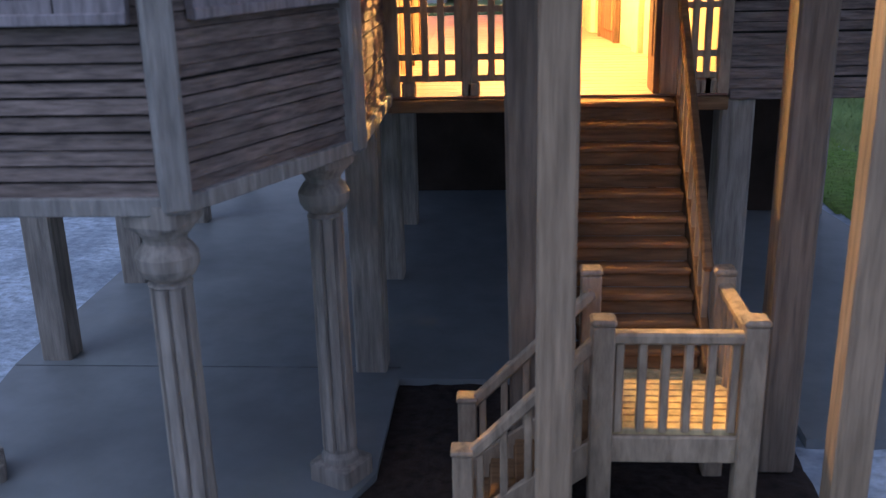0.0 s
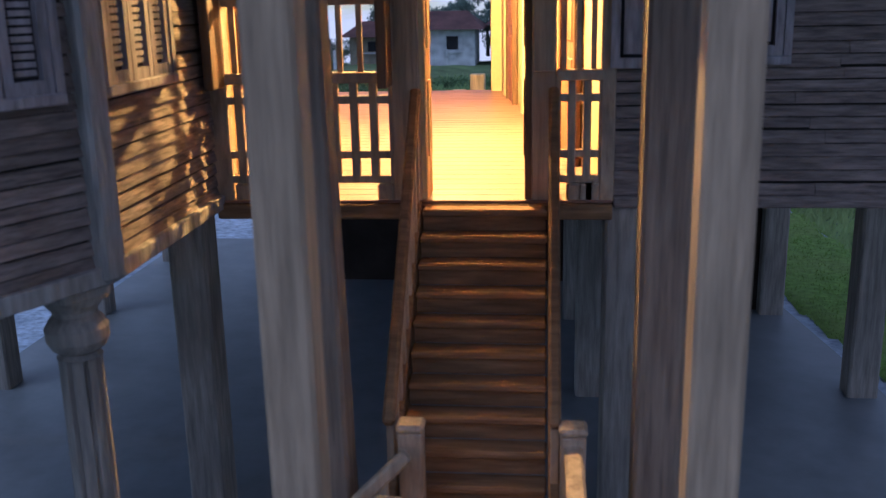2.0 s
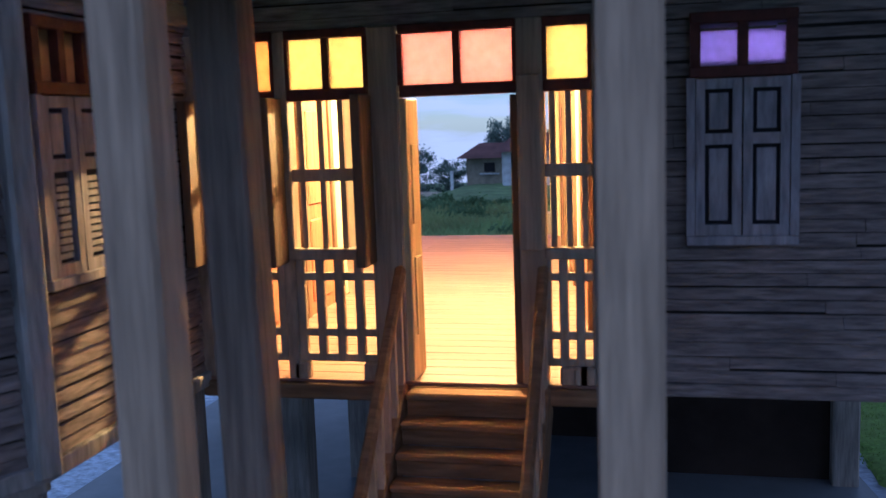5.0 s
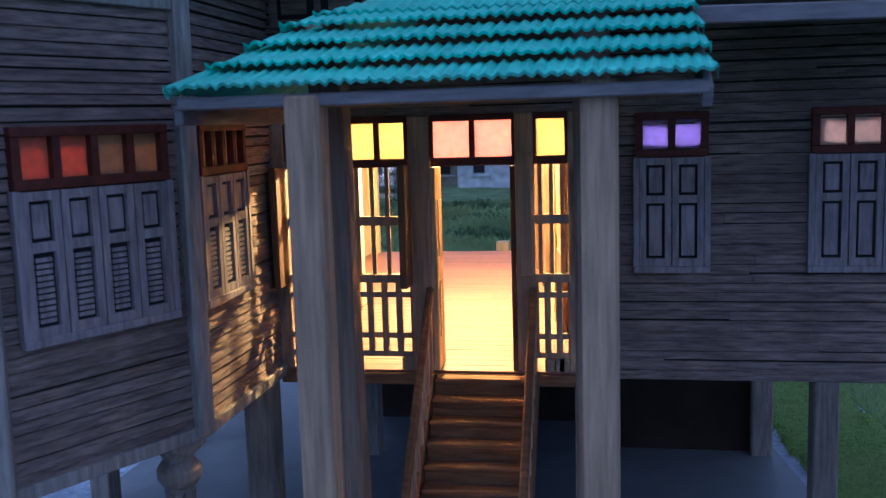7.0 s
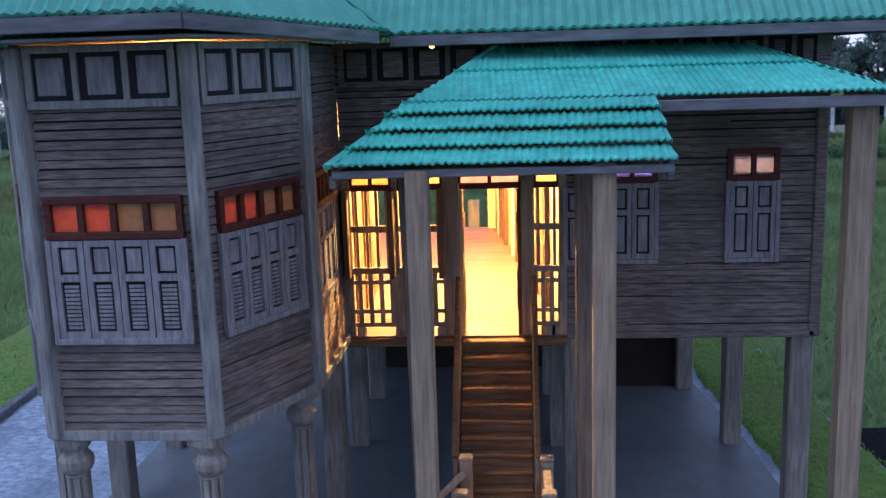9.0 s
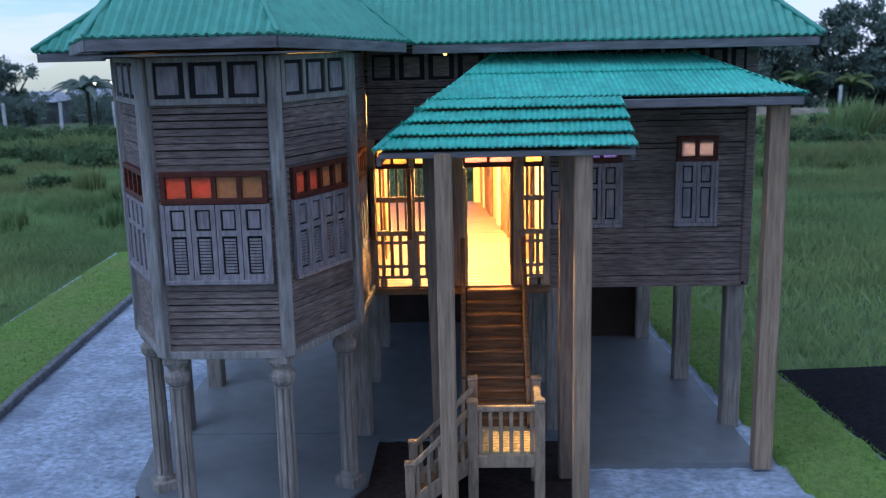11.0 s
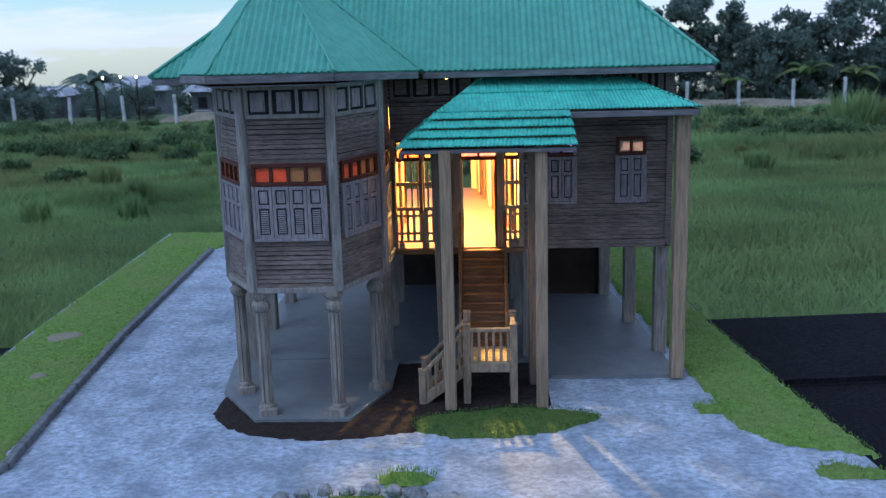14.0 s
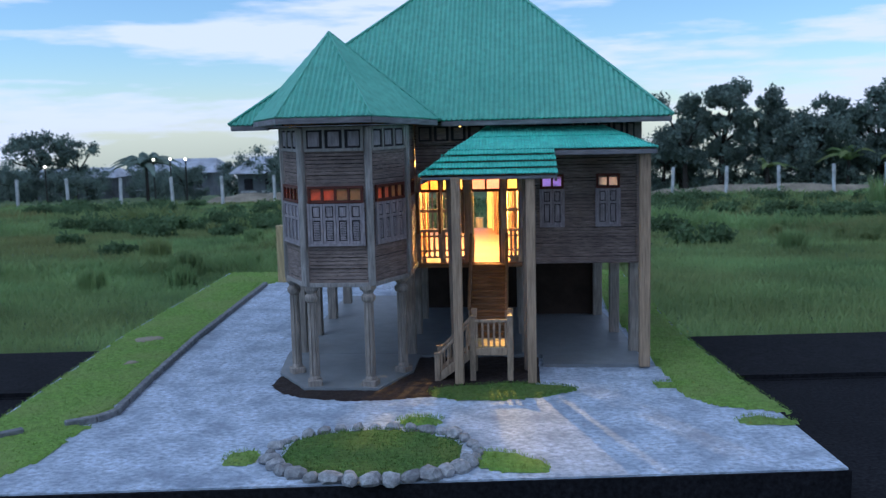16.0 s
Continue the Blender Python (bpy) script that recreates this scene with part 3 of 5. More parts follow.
def leaf(face, s0, s1, z0, z1, parent, open_panel=0.62, d=0.24, slats=True, angle=0.0):
    """A shutter leaf: stiles and rails round a plain upper and a louvred lower panel."""
    bm = bmesh.new()
    st = min(0.34, (s1 - s0) * 0.2)
    zm = z0 + (z1 - z0) * open_panel
    face.add(bm, s0, s0 + st, z0, z1, d, d + 0.26)
    face.add(bm, s1 - st, s1, z0, z1, d, d + 0.26)
    for a, b in ((z0, z0 + 0.4), (zm - 0.2, zm + 0.2), (z1 - 0.36, z1)):
        face.add(bm, s0 + st, s1 - st, a, b, d, d + 0.25)
    lf = part("shutter", bm, SHUTTER, parent)
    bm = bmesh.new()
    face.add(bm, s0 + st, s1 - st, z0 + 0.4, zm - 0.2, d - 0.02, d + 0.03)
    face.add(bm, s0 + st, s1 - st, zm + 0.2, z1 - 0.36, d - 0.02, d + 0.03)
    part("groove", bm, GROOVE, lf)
    bm = bmesh.new()
    g = 0.14
    face.add(bm, s0 + st + g, s1 - st - g, zm + 0.2 + g, z1 - 0.36 - g, d + 0.03, d + 0.16, bevel=0.03)
    part("panel", bm, SHUTTER, lf)
    if slats:
        n = 11
        a, b = z0 + 0.4 + g, zm - 0.2 - g
        for i in range(n):
            z = a + (b - a) * i / n
            part("slat", face.box(s0 + st + g, s1 - st - g, z, z + (b - a) / n * 0.68, d + 0.03, d + 0.16 + 0.02 * (i % 2)), SHUTTER, lf)
    else:
        part("panel", face.box(s0 + st + g, s1 - st - g, z0 + 0.4 + g, zm - 0.2 - g, d + 0.03, d + 0.16, bevel=0.03), SHUTTER, lf)


WINDOWS = []


def window(face, s0, s1, z0, zt, z1, leaves, panes, label, slats=True, m=0.2):
    """Casement: red-brown transom with tinted panes above a row of closed shutter leaves."""
    bm = bmesh.new()
    face.add(bm, s0 - m, s1 + m, z1 - 0.4, z1, -0.1, 0.55, bevel=0.04)
    face.add(bm, s0 - m, s1 + m, zt, zt + 0.4, -0.1, 0.55, bevel=0.04)
    n = len(panes)
    for i in range(n + 1):
        s = s0 + (s1 - s0) * i / n
        wd = 0.18 if i in (0, n) else 0.17
        face.add(bm, s - wd, s + wd, zt + 0.4, z1 - 0.4, -0.08, 0.5)
    win = part(f"window_{len(WINDOWS) + 1}", bm, REDWOOD, None, label, kind="structure", category="window")
    WINDOWS.append(win)
    for i, p in enumerate(panes):
        a, b = s0 + (s1 - s0) * i / n, s0 + (s1 - s0) * (i + 1) / n
        part("pane", face.box(a + 0.14, b - 0.14, zt + 0.33, z1 - 0.33, 0.08, 0.16), p, win)
    bm = bmesh.new()
    face.add(bm, s0 - 0.3, s1 + 0.3, z0 - 0.35, z0, 0.2, 0.62, bevel=0.04)
    face.add(bm, s0 - 0.3, s0, z0, zt, 0.2, 0.55)
    face.add(bm, s1, s1 + 0.3, z0, zt, 0.2, 0.55)
    part("casing", bm, SHUTTER, win)
    for i in range(leaves):
        a, b = s0 + (s1 - s0) * i / leaves, s0 + (s1 - s0) * (i + 1) / leaves
        leaf(face, a + 0.03, b - 0.03, z0, zt - 0.05, win, slats=slats)


def frieze(face, s0, s1, z0, z1, n, mat=TRIM, panel=SHUTTER):
    """A framed band of small sunk panels under the eave."""
    bm = bmesh.new()
    face.add(bm, s0, s1, z0, z0 + 0.45, 0.15, 0.5, bevel=0.04)
    face.add(bm, s0, s1, z1 - 0.4, z1, 0.15, 0.5, bevel=0.04)
    face.add(bm, s0, s0 + 0.4, z0 + 0.45, z1 - 0.4, 0.15, 0.46)
    face.add(bm, s1 - 0.4, s1, z0 + 0.45, z1 - 0.4, 0.15, 0.46)
    for i in range(1, n):
        s = s0 + (s1 - s0) * i / n
        face.add(bm, s - 0.17, s + 0.17, z0 + 0.45, z1 - 0.4, 0.15, 0.42)
    fr = part("frieze", bm, mat, house)
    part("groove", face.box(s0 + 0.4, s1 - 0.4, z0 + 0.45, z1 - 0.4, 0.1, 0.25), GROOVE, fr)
    for i in range(n):
        a, b = s0 + (s1 - s0) * i / n, s0 + (s1 - s0) * (i + 1) / n
        part("panel", face.box(a + 0.62, b - 0.62, z0 + 0.72, z1 - 0.66, 0.2, 0.34, bevel=0.04), panel, fr)


TOP = 37.4
for face, n, cols in ((F1, 4, (ORANGE, ORANGE, TAN, TAN)), (F2, 4, (ORANGE, ORANGE, TAN, TAN)), (F3, 4, (ORANGE, ORANGE, TAN, TAN)), (F4, 4, (TAN, TAN, TAN, TAN))):
    L = face.length
    if face is F4:
        a, b = 0.9, 6.1
    else:
        k = 1.0 if face is F2 else 0.9
        a, b = L / 2 - 3.75 * k, L / 2 + 3.75 * k
    wall(face, 15.35, TOP, [(a + 0.2, b - 0.2, 27.2, 28.8)], label=GL)
    window(face, a, b, 21.1, 26.8, 29.2, 4 if face is not F4 else 3, cols, "closed lilac-grey shutters under orange and tan transom panes")
    if face is not F4:
        frieze(face, 0.5, L - 0.5, 34.0, TOP, 3)
    part("bottom_rail", face.box(-0.1, L + 0.1, 14.9, 15.5, 0.1, 0.42, bevel=0.05), TRIM, house)
wall(FL, 15.0, 38.4, boards=False, label="grey board wall on the far side")
wall(Face((24.8, BACK), (3.7, BACK)), 15.0, 38.4, boards=False, label="grey board wall at the back")
wall(Face((-14, BACK), (-26.2, BACK)), 15.0, 38.4, boards=False, label="grey board wall at the back")
wall(Face((3.7, BACK), (-14, BACK)), 36.0, 38.4, boards=False, label="grey board wall at the back")
wall(FL2, 15.0, 38.0, boards=False, label="grey board wall on the far side")
wall(FRS, 15.0, 38.4, boards=False, label="grey board wall on the far side")


def corner_board(x, y, n):
    bm = bmesh.new()
    c = Vector((x, y, 0)) + Vector((n[0], n[1], 0)).normalized() * 0.1
    add_beam(bm, c + Vector((0, 0, 15.0)), c + Vector((0, 0, TOP)), 0.95, 0.95, 0.12, up=(n[1], -n[0], 0))
    part("corner_board", bm, TRIM, house)


for p, n in ((T1, (-1, -.3)), (T2, (-.5, -1)), (T3, (.5, -1)), (T4, (1, -.4))):
    corner_board(*p, n)

# plain front wall with two windows
sw1, sw2 = 12.75 - 9.6, 21.45 - 9.6
wall(FR, 15.4, TOP, [(sw1 + 0.2, sw1 + 3.1, 27.2, 28.6), (sw2 + 0.2, sw2 + 3.1, 27.2, 28.6)], label=GL)
window(FR, sw1, sw1 + 3.3, 21.1, 26.8, 29.1, 2, (PURPLE, PURPLE), "closed lilac-grey shutters under purple transom panes", slats=False)
window(FR, sw2, sw2 + 3.3, 21.1, 26.8, 29.1, 2, (PEACH, PEACH), "closed lilac-grey shutters under peach transom panes", slats=False)
frieze(FR, 0.3, FR.length - 0.3, 34.2, TOP, 9, SIDING, SIDING)
part("corner_board", box_bm((WR - 0.45, W - 0.35, 15.0), (WR + 0.4, W + 0.4, TOP), 0.1), SIDING, house)

# ---------------------------------------------------------------- open hall front
holes_front = [(0.02, 0.16, 30.4, 33.4), (0.3, 16.9, 15.2, 29.2)]
wall(FH, 15.1, TOP, holes_front, label="grey board wall above the open hall front")
frieze(FH, 0.4, 16.5, 34.2, TOP, 6, SIDING, SIDING)


def xs(x):
    return x + 7.3


def upright(x, w, z0=15.2, z1=29.3, mat=DOORWOOD, d0=-0.55, d1=0.3, name="door_post"):
    return part(name, FH.box(xs(x) - w / 2, xs(x) + w / 2, z0, z1, d0, d1, bevel=0.06), mat, house)


for x, w in ((-7.0, 0.9), (-3.2, 0.5), (1.05, 1.2), (6.75, 1.0), (9.35, 0.6)):
    upright(x, w, mat=POST if w > 0.95 else RAILWOOD)


def hall_transom(x0, x1, panes, label):
    bm = bmesh.new()
    a, b = xs(x0), xs(x1)
    FH.add(bm, a, b, 26.55, 27.0, -0.3, 0.3, bevel=0.04)
    FH.add(bm, a, b, 28.95, 29.3, -0.3, 0.3, bevel=0.04)
    n = len(panes)
    for i in range(n + 1):
        s = a + (b - a) * i / n
        FH.add(bm, s - 0.14, s + 0.14, 27.0, 28.95, -0.25, 0.25)
    fr = part("transom", bm, REDWOOD, house, label)
    for i, p in enumerate(panes):
        u, v = a + (b - a) * i / n, a + (b - a) * (i + 1) / n
        part("pane", FH.box(u + 0.12, v - 0.12, 26.98, 28.97, -0.06, 0.04), p, fr)


hall_transom(-6.5, -3.45, (AMBER, AMBER), "transom with glowing amber panes")
hall_transom(-2.95, 0.4, (YELLOW, YELLOW), "transom with glowing yellow panes")
hall_transom(1.7, 6.25, (PINK, PINK), "transom with glowing pink panes over the door")
hall_transom(7.25, 9.05, (YELLOW,), "transom with a glowing yellow pane")


def grille(x0, x1, n, label):
    """Thin upright bars with one cross bar above the balustrade."""
    g = part("grille", FH.box(xs(x0), xs(x1), 23.35, 23.85, -0.2, 0.1, bevel=0.03), RAILWOOD, house, label)
    for i in range(n):
        x = x0 + (x1 - x0) * (i + 0.5) / n
        part("bar", FH.box(xs(x) - 0.11, xs(x) + 0.11, 20.4, 26.6, -0.15, 0.05), RAILWOOD, g)


grille(-6.55, -3.45, 4, "bars of an open window above the balustrade")
grille(-2.95, 0.45, 4, "bars of an open window above the balustrade")
grille(7.25, 9.05, 3, "bars of an open window above the balustrade")


def balustrade(x0, x1, n, label):
    r = part("balustrade", FH.box(xs(x0), xs(x1), 20.2, 20.65, -0.25, 0.35, bevel=0.05), RAILWOOD, house, label)
    for z in (19.35, 17.05, 16.0):
        part("rail", FH.box(xs(x0), xs(x1), z, z + 0.32, -0.1, 0.2, bevel=0.04), RAILWOOD, r)
    for i in range(n + 1):
        x = x0 + (x1 - x0) * i / n
        w = 0.17
        part("baluster", FH.box(xs(x) - w, xs(x) + w, 16.0, 20.2, -0.12, 0.22, bevel=0.04), RAILWOOD, r)
    for x in (x0 + 0.8, (x0 + x1) / 2 + 0.3, x1 - 0.4):
        part("foot", FH.box(xs(x) - 0.35, xs(x) + 0.35, 15.2, 16.0, -0.2, 0.3, bevel=0.1), RAILWOOD, r)


balustrade(-6.9, 0.5, 9, "wooden balustrade across the open hall front")
balustrade(7.25, 9.15, 3, "short wooden balustrade beside the door")


def open_leaf(x, w, deep, z0, z1, mat, name="door_leaf", label=""):
    """A leaf that stands open, square to the wall."""
    bm = box_bm((x - w / 2, W - 0.2, z0), (x + w / 2, W + deep, z1), 0.05)
    o = part(name, bm, mat, house, label)
    for k in (0.3, 0.7):
        zc = z0 + (z1 - z0) * k
        part("panel", box_bm((x - w / 2 - 0.06, W + deep * 0.2, zc - (z1 - z0) * 0.14), (x + w / 2 + 0.06, W + deep * 0.8, zc + (z1 - z0) * 0.14), 0.03), mat, o)
    return o


open_leaf(1.75, 0.3, 1.7, 15.25, 26.5, STAKE, label="pale door leaf standing open inwards")
open_leaf(6.12, 0.3, 1.9, 15.25, 26.5, DOORWOOD, label="dark door leaf standing open inwards")


def outward_leaf(x, deep, z0, z1, w=0.4, turn=0.0):
    bm = box_bm((x - w / 2, W - 0.3 - deep, z0), (x + w / 2, W - 0.3, z1), 0.05)
    bmesh.ops.rotate(bm, verts=bm.verts, cent=(x, W - 0.3, 0), matrix=Matrix.Rotation(turn, 3, "Z"))
    part("shutter", bm, DOORWOOD, house, "dark shutter leaf standing open outwards")


outward_leaf(-3.35, 1.5, 20.1, 26.7)
outward_leaf(0.35, 1.5, 20.1, 26.7)
outward_leaf(-6.75, 1.5, 20.1, 26.7)
FH2 = Face((9.45, W - 0.2), (11.2, W - 0.55))
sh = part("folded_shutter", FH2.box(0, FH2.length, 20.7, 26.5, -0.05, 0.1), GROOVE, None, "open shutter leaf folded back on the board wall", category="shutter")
leaf(FH2, 0, FH2.length, 20.7, 26.5, sh, 0.66, 0.1, False)
part("shutter", box_bm((6.3, W - 0.75, 20.6), (7.2, W - 0.45, 27.2), 0.06), POST, house, "narrow pale shutter beside the door")

# hall inside; its long wall runs askew
def askew(bm, side=1):
    if side > 0:
        for v in bm.verts:
            v.co.x -= 0.135 * (v.co.y - 19.2)
    return bm


part("hall_wall", box_bm((-8.0, 19.2, 15.2), (-7.35, 37.5, 36.9)), HALLWALL, house, "cream inner wall of the hall")
part("hall_wall", askew(box_bm((9.65, 19.2, 15.2), (10.3, BACK - 0.1, 36.9))), HALLWALL, house, "cream inner wall of the hall")
part("hall_wall", box_bm((-14, 37.5, 15.2), (-7.36, 38.1, 36.9)), HALLWALL, house, "cream wall of the rear veranda")
part("hall_wall", box_bm((-14.6, 37.5, 15.2), (-14, BACK, 36.9)), HALLWALL, house, "cream wall of the rear veranda")
part("hall_ceiling", box_bm((-14.6, 20.4, 36.9), (10.3, BACK, 37.3)), HALLWALL, house)
part("veranda_floor", box_bm((-14, 38.1, 15.1), (-7.2, BACK, 15.26)), FLOORWOOD, house)
for y, side in ((22.5, -1), (30.5, -1), (27, 1), (41, 1), (55, 1)):
    x = -7.3 if side < 0 else 9.6
    d = part("inner_door", askew(box_bm((min(x, x - side * 0.25), y, 15.2), (max(x, x - side * 0.25), y + 4.2, 27.2), 0.05), side), BROWNWOOD, house, "reddish brown panelled inner door")
    for z0, z1 in ((16, 20.5), (21.3, 26.4)):
        part("panel", askew(box_bm((min(x, x - side * 0.36), y + 0.6, z0), (max(x, x - side * 0.36), y + 3.6, z1), 0.08), side), BROWNWOOD, d)
    for k in (-0.5, 4.25):
        part("jamb", askew(box_bm((min(x, x - side * 0.4), y + k, 15.2), (max(x, x - side * 0.4), y + k + 0.45, 27.7), 0.05), side), DOORWOOD, d)
for y in (34.5, 48.5, 61.5):
    part("pilaster", askew(box_bm((9.25, y, 15.2), (9.68, y + 1.4, 36.8), 0.06)), HALLWALL, house)
for x in (-13.6, 2.7):
    part("rear_post", box_bm((x - 0.5, BACK - 1, 15.2), (x + 0.5, BACK, 36.9), 0.08), HALLWALL, house)
part("lintel", box_bm((-14, BACK - 0.8, 35), (9.6, BACK, 36.9), 0.08), HALLWALL, house)


# ---------------------------------------------------------------- roofs
def corrugated(name, a, b, c, d, period, depth, mat, label="", parent=None, rows=1, thick=0.25, ragged=0.0, seed=1, step=0.0):
    """Corrugated sheet over the slope a-b (eave, left to right) and d-c (upper edge); a-d and b-c are its sides. rows: overlapping courses."""
    a, b, c, d = Vector(a), Vector(b), Vector(c), Vector(d)
    u = (b - a).normalized()
    n = u.cross((d + c) / 2 - (a + b) / 2).normalized()
    if n.z < 0:
        n = -n
    v = n.cross(u)
    if v.z < 0:
        v = -v
    pts = [((p - a).dot(u), (p - a).dot(v)) for p in (a, b, c, d)]
    vt = max(pts[2][1], pts[3][1])
    r = random.Random(seed)
    verts, faces = [], []

    def span(y):
        """Left and right limit of the slope at the height y."""
        k = min(1.0, max(0.0, y / pts[3][1]))
        k2 = min(1.0, max(0.0, y / pts[2][1]))
        return pts[0][0] + (pts[3][0] - pts[0][0]) * k, pts[1][0] + (pts[2][0] - pts[1][0]) * k2

    for row in range(rows):
        y0, y1 = vt * row / rows, vt * (row + 1) / rows
        y1 = min(vt, y1 + (0.12 * vt / rows if rows > 1 else 0))
        q = 4
        lo0, hi0 = span(y0)
        lo1, hi1 = span(y1)
        s_min, s_max = min(lo0, lo1), max(hi0, hi1)
        cols = int((s_max - s_min) / (period / q)) + 1
        prev = None
        for i in range(cols + 1):
            s = min(s_max, s_min + i * period / q)
            ya, yb = y0, y1
            # trim the column to the sloping sides
            if s < lo0 and lo0 > lo1:
                ya = y0 + (y1 - y0) * (lo0 - s) / (lo0 - lo1)
            if s < lo1 and lo1 > lo0:
                yb = y0 + (y1 - y0) * (s - lo0) / (lo1 - lo0)
            if s > hi1 and hi0 > hi1:
                yb = y0 + (y1 - y0) * (hi0 - s) / (hi0 - hi1)
            if s > hi0 and hi1 > hi0:
                ya = y0 + (y1 - y0) * (s - hi0) / (hi1 - hi0)
            wave = depth * math.cos(2 * math.pi * i / q) + r.uniform(-ragged, ragged)
            drop = r.uniform(-ragged, ragged) * 2
            lift = step * (1 if rows > 1 else 0)
            p0 = a + u * s + v * (ya + drop) + n * (wave + lift)
            p1 = a + u * s + v * yb + n * (wave * 0.9 - (0.05 if rows > 1 else 0))
            p2 = p0 - n * thick
            k = len(verts)
            verts += [tuple(p0 / 100), tuple(p1 / 100), tuple(p2 / 100)]
            if prev is not None:
                faces.append((prev, k, k + 1, prev + 1))
                faces.append((prev, prev + 2, k + 2, k))
            prev = k
    me = bpy.data.meshes.new(name)
    me.from_pydata(verts, [], faces)
    me.materials.append(mat)
    o = new(name, me)
    o.parent = parent or house
    o.location = -origin_of(o.parent)
    return tagged(o, label)


E = 38.0
AX, AY, AZ = 1.1, 46.0, 66.8
c1, c2, c3, c4 = (-36, 14.5, E), (32.6, 14.5, E), (32.6, 77, E), (-36, 77, E)
APEX = (AX, AY, AZ)
main_roof = corrugated("roof", c1, c2, APEX, APEX, 0.78, 0.13, ROOF, "steep hipped roof of teal corrugated sheet", ragged=0.012, seed=1)
corrugated("roof_slope", c2, c3, APEX, APEX, 0.78, 0.13, ROOF, "", main_roof, seed=2)
corrugated("roof_slope", c4, c1, APEX, APEX, 0.78, 0.13, ROOF, "", main_roof, seed=3)
corrugated("roof_slope", c3, c4, APEX, APEX, 0.78, 0.13, ROOF, "", main_roof, seed=4)
for p in (c1, c2):
    part("hip_cap", beam_bm(Vector(p) + Vector((0, 0, 0.1)), Vector(APEX) + Vector((0, 0, 0.1)), 0.5, 0.35, 0.1), ROOF, main_roof)
PK = Vector((-18.2, 8.2, 51.2))
ring = [(-30.6, 9.5, 38.5), (-23.2, -5.5, 38.9), (-10.0, -5.5, 38.9), (-2.6, 11.4, 38.2), (-2.6, 20, 38.2), (-10, 30, 38.2), (-24, 30, 38.2), (-30.6, 20, 38.3)]
tower_roof = corrugated("tower_roof", ring[1], ring[2], PK, PK, 0.7, 0.1, ROOF, "pointed tower roof of teal corrugated sheet", ragged=0.02, seed=5)
for i in (0, 2, 3, 4, 5, 6, 7):
    corrugated("roof_slope", ring[i], ring[(i + 1) % 8], PK, PK, 0.7, 0.1, ROOF, "", tower_roof, ragged=0.02, seed=6 + i)
for i in (0, 1, 2):
    part("hip_cap", beam_bm(Vector(ring[i + 1]) + Vector((0, 0, 0.05)), PK + Vector((0, 0, 0.05)), 0.35, 0.25, 0.08), ROOF, tower_roof)


def fascia(a, b, h=0.75, drop=0.25, mat=FASCIA):
    a, b = Vector(a), Vector(b)
    up = Vector((0, 0, -drop - h / 2))
    part("fascia", beam_bm(a + up, b + up, 0.35, h, 0.05), mat, house)


inset = lambda p: Vector(p) + (Vector((1, 40, p[2])) - Vector(p)) * 0.012
fascia(inset((-2.6, 14.5, E)), inset(c2))
fascia(inset(c2), inset(c3))
fascia(inset(c4), inset(c1))
fascia(inset(c1), inset((-30, 14.5, E)))
for i in range(3):
    k = lambda p: Vector(p) + (Vector((PK.x, PK.y, p[2])) - Vector(p)) * 0.02
    fascia(k(ring[i]), k(ring[i + 1]), 0.8, 0.2)


def soffit(pts, z):
    bm = bmesh.new()
    add_poly(bm, pts, z, z + 0.15)
    part("soffit", bm, FASCIA, house)


soffit([(-35.5, 15), (32, 15), (32, 18.2), (-35.5, 18.2)], 37.75)
soffit([(28.6, 18.2), (32, 18.2), (32, 76), (26, 76)], 37.75)
soffit([(-35.5, 18.2), (-27, 18.2), (-27, 76), (-35.5, 76)], 37.75)
soffit([(-30, 9.6), (-22.9, -5.0), (-10.3, -5.0), (-3.3, 11), (-6.6, 14.9), (-6.6, 7.2), (-11.2, -1.9), (-21.2, -1.9), (-26, 6), (-26, 14.9)], 37.5)
# unseen board added over the tower room; catches lamp light behind the eave gap
bm = bmesh.new()
add_poly(bm, [(-25.2, 6.2), (-20.8, -1.1), (-11.6, -1.1), (-7.5, 7.3), (-7.5, 18.4), (-25.9, 18.4)], 37.72, 37.84)
part("tower_ceiling", bm, STAIRWOOD, house)

# porch roof: a steeper lower tier of four tile courses, a flatter upper tier
fl, fr_, st = (-4.6, 0.3, 30.1), (14.8, 0.3, 30.1), (14.5, 7.0, 33.55)
ul = (-0.95, 7.0, 33.5)
tl, tr_ = (4.8, 18.5, 36.85), (21.9, 18.5, 36.75)
porch = corrugated("porch_roof", fl, fr_, st, ul, 0.45, 0.075, TILE, "porch roof of bright teal corrugated tile courses", rows=4, ragged=0.03, seed=21, step=0.42, thick=0.13)
corrugated("upper_slope", (-0.95, 6.9, 33.5), (29.6, 8.6, 33.4), tr_, tl, 0.45, 0.075, TILE, "", porch, rows=2, ragged=0.015, seed=22, step=0.14, thick=0.12)
corrugated("side_slope", (29.6, 8.6, 33.4), (29.6, 18.5, 33.4), tr_, tr_, 0.56, 0.1, TILE, "", porch, seed=23)
corrugated("side_slope", (-4.6, 18.5, 30.1), fl, tl, tl, 0.56, 0.1, TILE, "", porch, rows=5, seed=24, step=0.2, thick=0.12)
part("hip_cap", beam_bm((-4.6, 0.3, 30.3), (4.8, 18.5, 37.05), 0.5, 0.3, 0.1), TILE, porch)
part("fascia", box_bm((-4.3, 0.45, 29.6), (14.6, 0.8, 30.06), 0.06), FASCIA, porch)
